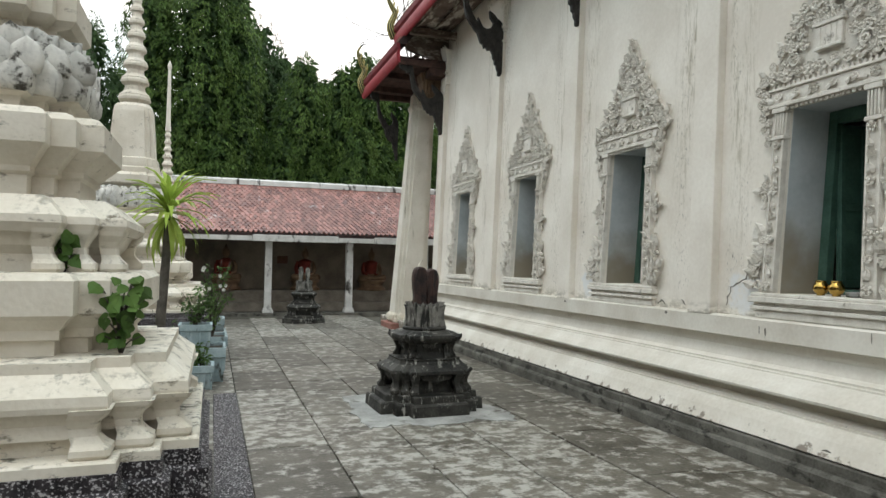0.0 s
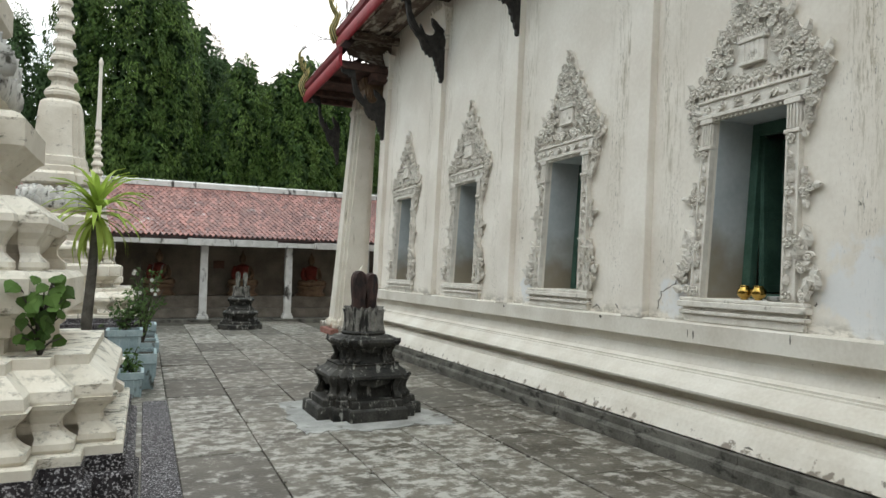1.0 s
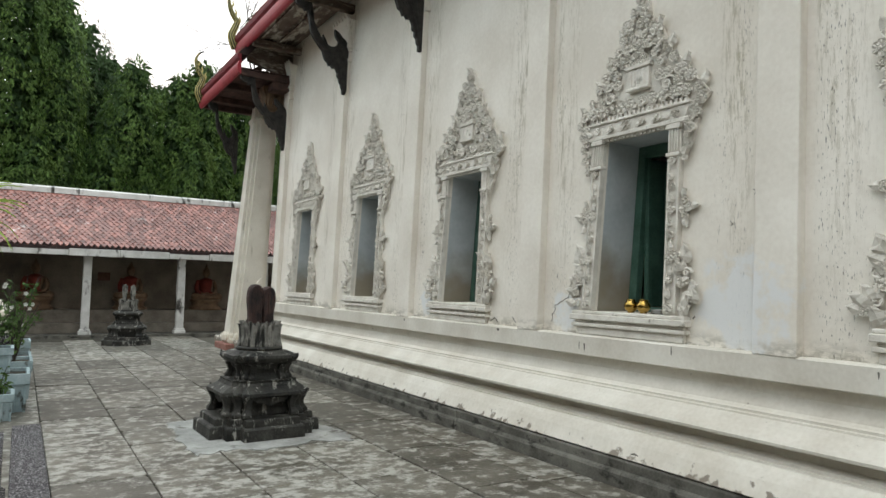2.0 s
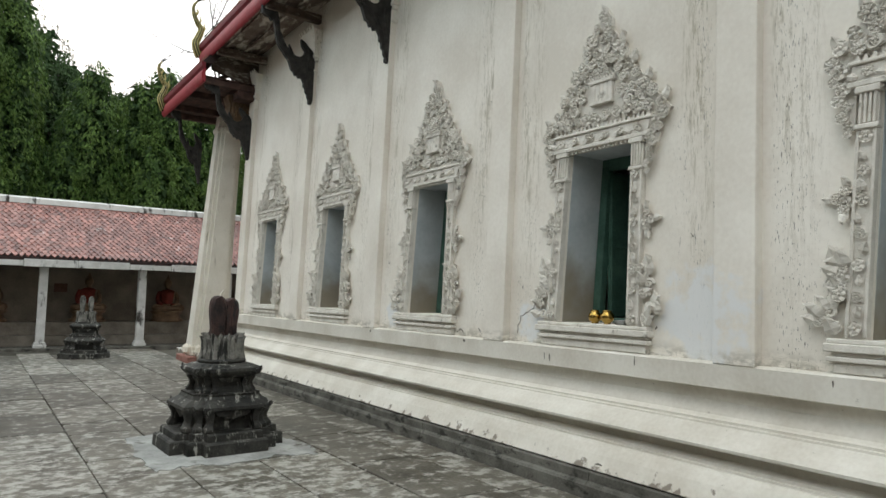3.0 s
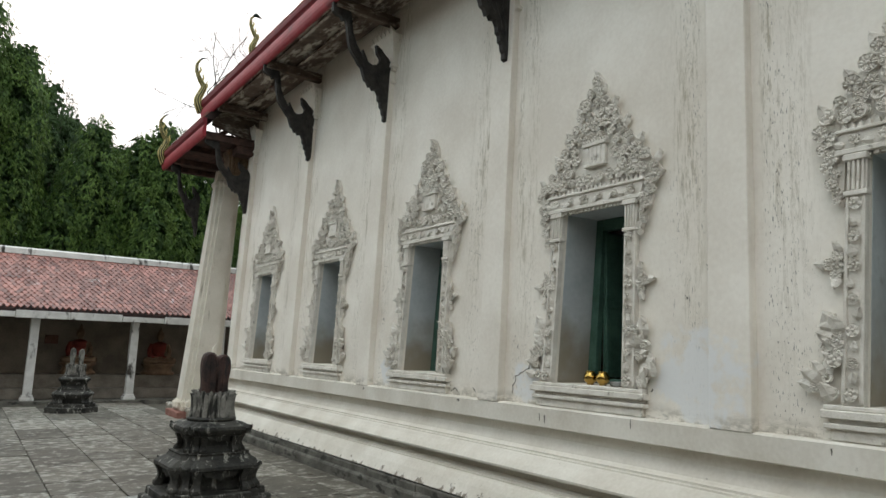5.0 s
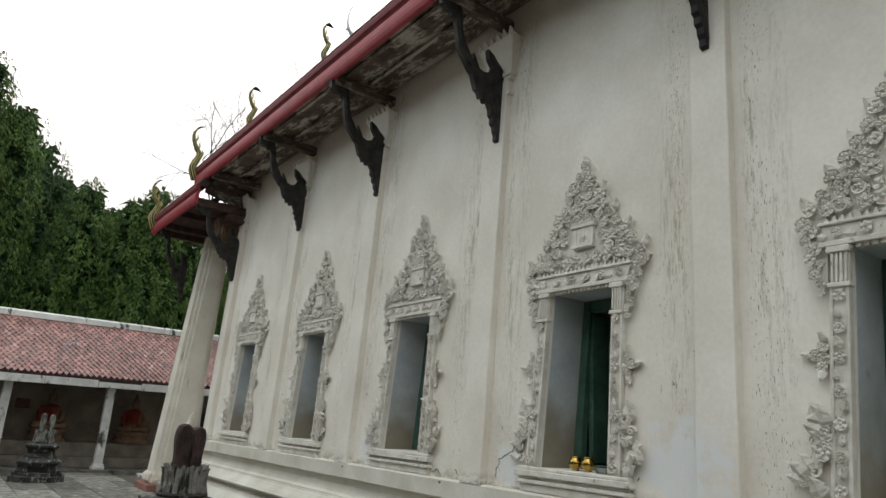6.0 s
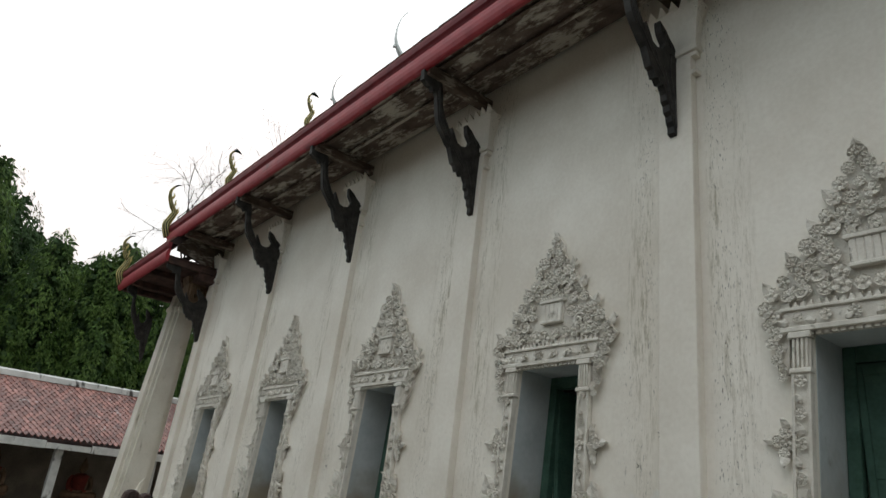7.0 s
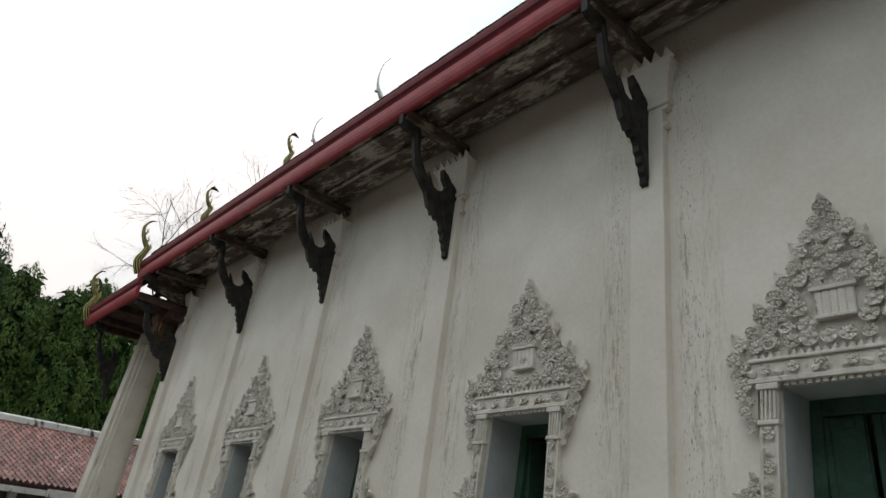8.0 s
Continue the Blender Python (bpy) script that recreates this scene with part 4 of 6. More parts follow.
def flame_finial(name, at, height, material, label, thin=False, beaked=False):
    """Upright S-curved flame with ridges, on a small foot."""
    th = thing(name, at, label, "roof finial", "finials on the roof")
    s = height
    if thin:
        pts = spread([(0.10 * s, 0, -0.04 * s), (0.09 * s, 0, 0.12 * s), (-0.02 * s, 0, 0.26 * s), (-0.085 * s, 0, 0.40 * s), (-0.09 * s, 0, 0.60 * s), (-0.04 * s, 0, 0.82 * s), (0.06 * s, 0, 1.0 * s)], 5)
        rad = [0.075 * s * (1 - i / len(pts)) ** 2.2 + 0.009 for i in range(len(pts))]
        part("flame", sweep(bmesh.new(), pts, rad, 8), material, th, smooth=True)
        bm = lathe(bmesh.new(), [(0.03 * s, 0.26 * s), (0.005, 0.34 * s)], 6, (-0.09 * s, 0))
        part("beak", bm, material, th)
        return th
    spine = [(0.04, -0.08), (0.0, 0.0), (-0.047, 0.157), (0.01, 0.32), (0.044, 0.45), (-0.026, 0.557), (-0.098, 0.71), (-0.115, 0.865), (-0.05, 0.985)]
    pts = spread([(u * s, 0, v * s) for u, v in spine], 5)
    k_ = len(pts)
    half = [(0.082 - 0.066 * (i / k_) ** 1.5) * s for i in range(k_)]
    part("flame", sweep(bmesh.new(), pts, [q * 0.86 for q in half], 12), M_INLAY, th, "dark glass inlaid core", smooth=True)
    for k in range(9):          # gilded ribs round the dark core
        ang = 2 * math.pi * k / 9
        rib = []
        for i, p in enumerate(pts):
            d = (Vector(pts[min(i + 1, k_ - 1)]) - Vector(pts[max(i - 1, 0)])).normalized()
            n_ = Vector((d.z, 0, -d.x))
            rib.append(Vector(p) + (n_ * math.cos(ang) + Vector((0, 1, 0)) * math.sin(ang)) * half[i] * 0.84)
        part("gilded_rib", sweep(bmesh.new(), rib, [q * 0.15 for q in half], 5), material, th, "gilded rib", smooth=True)
    beak = [(-0.06 * s, 0, 0.97 * s), (0.0, 0, 1.02 * s), (0.075 * s, 0, 0.995 * s), (0.16 * s, 0, 0.965 * s)] if beaked else [(-0.06 * s, 0, 0.97 * s), (-0.02 * s, 0, 1.015 * s), (0.03 * s, 0, 1.035 * s), (0.08 * s, 0, 1.03 * s)]
    part("beak", sweep(bmesh.new(), beak, [0.030 * s, 0.052 * s, 0.034 * s, 0.004 * s] if beaked else [0.020 * s, 0.018 * s, 0.012 * s, 0.003 * s], 8), M_INLAY, th, "dark bird-like beak" if beaked else "dark curled tip", smooth=True)
    for u, v, q in ((0.07, 0.46, 0.13), (-0.01, 0.60, 0.12), (-0.07, 0.76, 0.09)):
        curl = spread([(u * s, 0, (v - 0.06) * s), ((u + 0.04) * s, 0, (v + 0.2 * q) * s), ((u + 0.02) * s, 0, (v + 0.6 * q) * s), ((u + 0.05) * s, 0, (v + q) * s)], 4)
        part("flame_barb", sweep(bmesh.new(), curl, [0.026 * s * (1 - 0.9 * i / len(curl)) for i in range(len(curl))], 7), material, th, smooth=True)
    return th


flame_finial("gilded_finial", (3.77, 14.79, 6.86), 1.15, M_GOLD, "gilded flame finial at the end of the eave")
flame_finial("gilded_finial", (4.87, 14.79, 8.44), 0.98, M_GOLD, "gilded flame finial on the gable edge", beaked=True)
flame_finial("gilded_finial", (6.56, 14.79, 10.90), 1.05, M_GOLD, "gilded flame finial high on the gable edge", beaked=True)
flame_finial("silver_finial", (7.15, 14.65, 11.62), 1.25, M_SILVER, "slender pale horn finial on the gable edge", True)
flame_finial("silver_finial", (8.45, 13.80, 13.48), 1.95, M_SILVER, "tall pale horn finial on the roof ridge", True)

# lower porch roof at the far end
porch = gable_roof("porch_roof", "lower clay-tiled porch roof with red fascia", 3.72, 6.42, RIDGE_X, 12.2, 14.0, 17.6)
fascia("porch_fascia", 3.72, 6.02, 14.0, 17.6, porch)
for k in range(29):
    o = new("roof_tile", tile_me)
    o.location = (3.79, 14.2 + 0.120 * k, 6.478)
    o.parent = porch
for k in range(10):
    x0 = 3.76 + k * 0.15
    part("soffit_board", boxed((x0 + 0.004, 14.0, 6.12), (x0 + 0.146, 17.55, 6.14)), M_TIMBER, porch)
for y in (14.1, 15.3, 16.6, 17.4):
    part("outrigger", boxed((3.76, y - 0.07, 5.98), (6.0, y + 0.07, 6.118), 0.01), M_TIMBER, porch)
part("porch_ceiling", boxed((5.28, 14.43, 6.10), (11.6, 17.5, 6.2)), M_TIMBER, porch)
part("tie_beam", boxed((4.45, 14.05, 5.80), (5.2, 14.40, 5.97), 0.01), M_TIMBER, porch, "dark timber tie beam")
bm = boxed((-0.05, -0.04, 0.0), (0.05, 0.04, 0.95), 0.008)
bmesh.ops.transform(bm, matrix=Matrix.Translation((4.02, 14.55, 6.14)) @ Matrix.Rotation(radians(52), 4, "Y"), verts=bm.verts)
part("strut", bm, M_BEAM, porch, "pale weathered diagonal strut")
bm = bmesh.new()
loft(bm, [[(4.66 + px, 14.66 + py, z) for px, py in redented(h, 0.16 * h)] for h, z in ((0.15, 5.28), (0.18, 5.32), (0.15, 5.36), (0.15, 5.44), (0.17, 5.56), (0.22, 5.74), (0.27, 5.90), (0.28, 5.96), (0.24, 5.98))])
for k in range(5):
    for ax in (0, 1):
        for sg in (-1, 1):
            u = -0.16 + 0.08 * k
            c_ = (4.66 + u, 14.66 + sg * 0.21) if ax else (4.66 + sg * 0.21, 14.66 + u)
            lathe(bm, [(0.012, 5.50), (0.036, 5.60), (0.040, 5.70), (0.020, 5.80), (0.003, 5.84)], 6, c_)
part("gilded_capital", bm, M_IMAGE, porch, "flared lotus capital of dull old gilding")
flame_finial("gilded_finial", (3.66, 17.45, 6.24), 1.15, M_GOLD, "gilded flame finial at the porch eave")
eave_bracket(16.9, (4.46, 4.30), (3.78, 6.0))


# porch column: tapered, redented, on a red block with a white lotus foot
col = thing("porch_column", (4.75, 16.62, 0), "tapered white redented porch column on a red block", "column", kind="structure")
bm = bmesh.new()
rings = []
for h, x, z in ((0.40, 0.0, 0.26), (0.285, 0.34, 6.05)):
    rings.append([(px + x, py, z) for px, py in redented(h, 0.075)])
loft(bm, rings)
part("shaft", bm, M_COLUMN, col)
bm = bmesh.new()
loft(bm, [[(px + 0.32, py, z) for px, py in redented(h, 0.07)] for h, z in ((0.30, 5.55), (0.33, 5.60), (0.33, 5.68), (0.30, 5.72))])
part("capital", bm, M_COLUMN, col, "plain moulded necking")
part("block", boxed((-0.55, -0.55, -0.03), (0.5, 0.5, 0.14), 0.015), M_REDBLOCK, col, "worn red block")
bm = bmesh.new()
for k in range(20):
    a = 2 * math.pi * k / 20
    m_ = Matrix.Translation((0.44 * math.cos(a), 0.44 * math.sin(a), 0.14)) @ Matrix.Rotation(a, 4, "Z") @ Matrix.Diagonal((0.10, 0.075, 0.14, 1))
    bmesh.ops.create_icosphere(bm, subdivisions=1, radius=1.0, matrix=m_ @ Matrix.Translation((0, 0, 0.95)))
box(bm, (-0.42, -0.42, 0.14), (0.42, 0.42, 0.26), 0.02)
part("lotus_foot", bm, M_CHEDI, col, "chipped white lotus petals at the foot")

post = thing("balustrade_post", (4.72, 15.55, 0.22), "small white stair post with a carved flame top", "post")
bm = bmesh.new()
loft(bm, [[(px, py, z) for px, py in redented(h, 0.02)] for h, z in ((0.16, 0), (0.16, 0.1), (0.13, 0.13), (0.12, 0.75), (0.15, 0.80), (0.15, 0.86), (0.09, 0.90), (0.09, 1.0), (0.13, 1.03), (0.12, 1.08))])
part("post_shaft", bm, M_CHEDI, post)
pts = spread([(-0.02, 0, 1.06), (-0.08, 0, 1.16), (0.02, 0, 1.26), (0.03, 0, 1.38), (0.10, 0, 1.5)], 4)
part("flame", sweep(bmesh.new(), pts, [0.09 * (1 - 0.9 * i / len(pts)) for i in range(len(pts))], 6), M_CHEDI, post)
tagged(part("porch_floor", boxed((4.4, 14.8, -0.1), (12.0, 18.0, 0.22), 0.02), M_BASE), "low whitewashed porch platform", "platform", kind="structure")


# ---- gallery across the far end ----
gal = thing("cloister_gallery", (0, 0, 0), "long low cloister with red tiled roof and white columns", "gallery", kind="structure")
GX0, GX1 = -14.0, 16.0
part("gallery_floor", boxed((GX0, 20.6, -0.1), (GX1, 23.0, 0.06), 0.01), M_STEP, gal)
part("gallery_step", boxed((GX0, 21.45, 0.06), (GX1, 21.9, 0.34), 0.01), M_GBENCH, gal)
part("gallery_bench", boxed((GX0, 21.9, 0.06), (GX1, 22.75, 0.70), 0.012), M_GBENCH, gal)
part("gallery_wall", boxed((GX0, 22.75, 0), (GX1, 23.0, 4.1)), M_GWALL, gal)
for k in range(12):
    x = 1.6 + 2.47 * (k - 5)
    bm = boxed((x - 0.105, 20.80, 0.06), (x + 0.105, 21.01, 2.24), 0.012)
    box(bm, (x - 0.16, 20.74, 0.06), (x + 0.16, 21.06, 0.15), 0.012)
    box(bm, (x - 0.135, 20.77, 0.15), (x + 0.135, 21.03, 0.21), 0.012)
    part("gallery_column", bm, M_GWHITE, gal, "white square column")
x = GX0
while x < GX1:
    n_ = min(x + random.uniform(1.1, 1.5), GX1)
    dz = random.uniform(-0.012, 0.012)
    part("eave_beam", boxed((x + 0.004, 20.47 + dz, 2.22 + dz), (n_ - 0.004, 20.57 + dz, 2.42 + dz), 0.008), M_GWHITE, gal, "stained white eave beam")
    x = n_
part("plate_beam", boxed((GX0, 20.82, 2.24), (GX1, 20.98, 2.40)), M_GWHITE, gal)
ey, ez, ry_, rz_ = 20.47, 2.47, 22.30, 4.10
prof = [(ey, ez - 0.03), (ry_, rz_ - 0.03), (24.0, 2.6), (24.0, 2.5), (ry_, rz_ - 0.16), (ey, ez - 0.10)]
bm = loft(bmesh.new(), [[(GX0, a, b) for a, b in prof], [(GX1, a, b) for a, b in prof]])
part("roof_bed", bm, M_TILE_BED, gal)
bm = extrude_profile(bmesh.new(), [(-0.13, -0.06), (-0.12, 0.09), (-0.05, 0.14), (0.05, 0.14), (0.12, 0.09), (0.13, -0.06)], GX0, GX1)
for v in bm.verts:
    v.co = Vector((v.co.y, ry_ + v.co.x, rz_ + v.co.z))
part("ridge_coping", bm, M_GWHITE, gal, "white plaster ridge coping")
# fish-scale tiles
slope = math.atan2(rz_ - ez, ry_ - ey)
length = math.hypot(rz_ - ez, ry_ - ey)
TW, TR = 0.148, 0.108
outline = [(-0.064, 0.13), (-0.064, 0.015), (-0.042, -0.038), (0, -0.088), (0.042, -0.038), (0.064, 0.015), (0.064, 0.13)]


def tile_geo():
    vs = [(x, y, 0.03 if y < 0.1 else 0.0) for x, y in outline] + [(x, y, 0.0 if y < 0.1 else -0.015) for x, y in outline]
    k = len(outline)
    fs = [tuple(range(k)), tuple(range(2 * k - 1, k - 1, -1))] + [(i, i + k, (i + 1) % k + k, (i + 1) % k) for i in range(k)]
    return vs, fs


tv, tf = tile_geo()
scale_me = bpy.data.meshes.new("clay_tile")
scale_me.from_pydata(tv, [], tf)
scale_me.materials.append(M_TILE)
rows = int(length / TR)
rest_v, rest_f = [], []
rng = random.Random(5)
rot_slope = Matrix.Rotation(slope, 4, "X")
for r in range(rows + 1):
    n_c = int((GX1 - GX0) / TW)
    for c in range(n_c):
        x = GX0 + 0.1 + (c + (0.5 if r % 2 else 0)) * TW
        s_ = 0.06 + r * TR
        m_ = Matrix.Translation((x + rng.uniform(-0.006, 0.006), ey + s_ * math.cos(slope), ez + s_ * math.sin(slope) + 0.004)) @ rot_slope @ Euler((radians(1.5 + rng.uniform(-2.5, 3.5)), radians(rng.uniform(-3, 3)), radians(rng.uniform(-2.5, 2.5)))).to_matrix().to_4x4()
        if 1.0 < x < 3.6 and r < 15:
            o = new("clay_tile", scale_me)
            o.matrix_basis = m_
            o.parent = gal
        else:
            b0 = len(rest_v)
            rest_v += [tuple(m_ @ Vector(v)) for v in tv]
            rest_f += [tuple(i + b0 for i in f_) for f_ in tf]
me = bpy.data.meshes.new("roof_tiles")
me.from_pydata(rest_v, [], rest_f)
me.materials.append(M_TILE)
part("roof_tiles", me, M_TILE, gal, kind="stuff")


# ---- small chedis (stupas) beside the yard ----
def petal_mesh(w=0.19, h=0.20, depth=0.036):
    """A broad lotus petal, swelling then pointed; outward is +x."""
    bm = bmesh.new()
    rows_ = []
    for t_, ww, o in ((0.0, 0.80, 0.2), (0.2, 1.0, 0.75), (0.5, 1.0, 0.95), (0.72, 0.80, 0.95), (0.88, 0.46, 0.95), (1.0, 0.04, 1.05)):
        z = t_ * h
        rows_.append([(o * depth * 0.45, -ww * w / 2, z), (o * depth * 0.9, -ww * w * 0.28, z), (o * depth * 1.05, 0, z), (o * depth * 0.9, ww * w * 0.28, z),
                      (o * depth * 0.45, ww * w / 2, z), (-0.05, 0, z)])
    loft(bm, rows_)
    return mesh_of("lotus_petal", bm, M_CHEDI_GREY, True)


PETAL = petal_mesh()


def along(outline, step):
    """Evenly spaced places along a closed plan with their outward angle."""
    out = []
    k = len(outline)
    for i in range(k):
        a, b = Vector((*outline[i], 0)), Vector((*outline[(i + 1) % k], 0))
        ln = (b - a).length
        n_ = max(1, round(ln / step))
        d = (b - a).normalized()
        ang = math.atan2(-d.x, d.y)
        for j in range(n_):
            p = a + (b - a) * (j + 0.5) / n_
            out.append((p.x, p.y, ang))
    return out


def lion_leg(x, y, sx, sy, z0, h, s):
    """Blocky leg at a stepped corner: shoulder, hollow shin and rounded paw; (sx, sy) point outwards."""
    rings_ = []
    for t_, hw, o in ((0.0, 0.60, 0.12), (0.08, 0.66, 0.02), (0.20, 0.64, 0.04), (0.30, 0.50, 0.30), (0.42, 0.44, 0.52), (0.58, 0.46, 0.55), (0.75, 0.56, 0.38), (0.90, 0.64, 0.12), (1.0, 0.66, 0.04)):
        a, b = o * s, o * s + 2 * hw * s
        z = z0 + t_ * h
        r = 0.22 * hw * s
        q = [(a, a + r), (a + r, a), (b, a), (b, b), (a, b)]
        ring = [(x - sx * u, y - sy * v, z) for u, v in q]
        rings_.append(ring if sx * sy > 0 else ring[::-1])
    return loft(bmesh.new(), rings_)


def chedi(at, plan=1.0, tall=1.0, detail=True, needle=False):
    th = thing("chedi", (at[0], at[1], 0), "cream limewashed stepped chedi on a dark washed-gravel plinth", "stupa", "row of small chedis")
    dent = lambda h: (0.10 * h + 0.05) if h > 0.34 else 0.2 * h

    def tier(name, prof, mat, label=""):
        rings_ = [[(px * plan, py * plan, z * tall) for px, py in redented(h, dent(h))] for h, z in prof]
        bm = loft(bmesh.new(), rings_)
        sharp = [e_ for e_ in bm.edges if len(e_.link_faces) == 2 and e_.calc_face_angle(0) > 0.5]
        if detail:
            bmesh.ops.bevel(bm, geom=sharp, offset=0.007, segments=1, affect="EDGES", profile=0.5, clamp_overlap=True)
        return part(name, bm, mat, th, label)

    tier("plinth", [(1.11, -0.06), (1.11, 0.36), (1.085, 0.38), (1.085, 0.70), (1.05, 0.715), (1.05, 0.785)], M_GRANITE, "dark washed-gravel plinth")
    tier("foot_slab", [(1.04, 0.785), (1.04, 0.825), (1.03, 0.832)], M_CHEDI)
    tier("foot_core", [(0.88, 0.832), (0.88, 0.90), (0.93, 0.905), (0.92, 0.96), (0.96, 1.02)], M_CHEDI)
    tier("shoulder", [(0.985, 1.02), (0.99, 1.045), (0.985, 1.085), (0.90, 1.155), (0.885, 1.165), (0.885, 1.21)], M_CHEDI)
    tier("waist", [(0.66, 1.21), (0.66, 1.275), (0.69, 1.285), (0.69, 1.325), (0.74, 1.375), (0.77, 1.395), (0.77, 1.545), (0.74, 1.575), (0.70, 1.58)], M_CHEDI)
    tier("upper_core", [(0.56, 1.58), (0.56, 1.66), (0.60, 1.70), (0.63, 1.76)], M_CHEDI)
    tier("upper_shoulder", [(0.66, 1.76), (0.685, 1.80), (0.68, 1.835), (0.575, 1.925), (0.56, 1.93)], M_CHEDI)
    tier("cornice", [(0.44, 1.93), (0.44, 2.03), (0.46, 2.045), (0.46, 2.07), (0.54, 2.155), (0.56, 2.17), (0.56, 2.30), (0.535, 2.325), (0.50, 2.34)], M_CHEDI)
    tier("lotus_seat", [(0.37, 2.34), (0.37, 2.41), (0.42, 2.425), (0.42, 2.46), (0.405, 2.48), (0.41, 2.60), (0.37, 2.70), (0.33, 2.72)], M_CHEDI)
    tier("top_tier", [(0.31, 2.72), (0.31, 2.79), (0.37, 2.81), (0.40, 2.84), (0.40, 2.97), (0.37, 3.0), (0.34, 3.02), (0.34, 3.10), (0.325, 3.12), (0.325, 3.18)], M_CHEDI)
    bm = bmesh.new()
    prof = [(0.315, 3.18), (0.31, 3.26), (0.285, 3.28), (0.28, 3.33), (0.262, 3.7), (0.24, 4.05), (0.225, 4.14), (0.19, 4.19), (0.16, 4.2)]
    loft(bm, [[(px * plan, py * plan, z * tall) for px, py in redented(h, 0.2 * h)] for h, z in prof])
    part("bell", bm, M_CHEDI, th, "square-shouldered bell")
    z, r = 4.2, 0.205
    for k in range(7):
        hh = (0.25 - 0.008 * k) if needle else (0.30 - 0.017 * k)
        bm = lathe(bmesh.new(), [(r * 0.72 * plan, z * tall), (r * 0.80 * plan, (z + hh * 0.10) * tall), (r * 1.02 * plan, (z + hh * 0.20) * tall), (r * 1.04 * plan, (z + hh * 0.34) * tall), (r * 0.96 * plan, (z + hh * 0.46) * tall), (r * 0.98 * plan, (z + hh * 0.50) * tall), (r * 0.82 * plan, (z + hh * 0.62) * tall), (r * 0.68 * plan, (z + hh * 0.74) * tall), (r * 0.62 * plan, (z + hh) * tall)], 8 if k < 2 else 14, (0, 0), 0.39)
        part("spire_ring", bm, M_CHEDI, th)
        z += hh
        r *= 0.86
    tip = [(0.085 * plan, z * tall), (0.065 * plan, (z + 0.3) * tall), (0.05 * plan, (z + 1.2) * tall), (0.042 * plan, (z + 1.85) * tall), (0.065 * plan, (z + 1.93) * tall), (0.05 * plan, (z + 2.02) * tall), (0.006, (z + 2.12) * tall)]
    part("spire_tip", lathe(bmesh.new(), tip if needle else [(0.062 * plan, z * tall), (0.05 * plan, (z + 0.5) * tall), (0.03, (z + 1.6) * tall), (0.04, (z + 1.66) * tall), (0.004, (z + 1.95) * tall)], 8), M_COLUMN, th)
    for h, z0, hh, s in ((1.01, 0.832, 0.20, 0.115), (0.685, 1.58, 0.195, 0.085)):
        d = dent(h)
        for sx in (-1, 1):
            for sy in (-1, 1):
                for x, y in ((h - 2 * d, h), (h - d, h - d), (h, h - 2 * d)):
                    part("lion_leg", lion_leg(sx * x * plan, sy * y * plan, sx, sy, z0 * tall, hh * tall, s * plan), M_CHEDI, th)
    for h, z0, sc, off in ((0.425, 2.43, 0.78, 0.0), (0.418, 2.515, 0.86, 0.5), (0.395, 2.605, 0.74, 0.0)):
        for i, (x, y, a) in enumerate(along(redented(h, dent(h)), 0.118)):
            o = new("lotus_petal", PETAL)
            o.matrix_basis = Matrix.Translation((x * plan, y * plan, z0 * tall)) @ Matrix.Rotation(a, 4, "Z") @ Matrix.Translation((0, off * 0.1 * plan, 0)) @ Matrix.Rotation(random.uniform(-0.12, 0.12), 4, "X") @ Matrix.Scale(sc * plan * random.uniform(0.92, 1.06), 4)
            o.parent = th
    return th


chedi((-1.08, 4.02))
chedi((-1.33, 12.6), 1.28, 1.02)
chedi((-1.13, 18.15), 0.85, 0.84, False, True)
tagged(part("gravel_apron", boxed((0.045, 1.2, -0.03), (0.31, 8.56, 0.028), 0.006), M_GRANITE), "dark washed-gravel strip beside the chedi plinth", "paving strip", kind="structure")


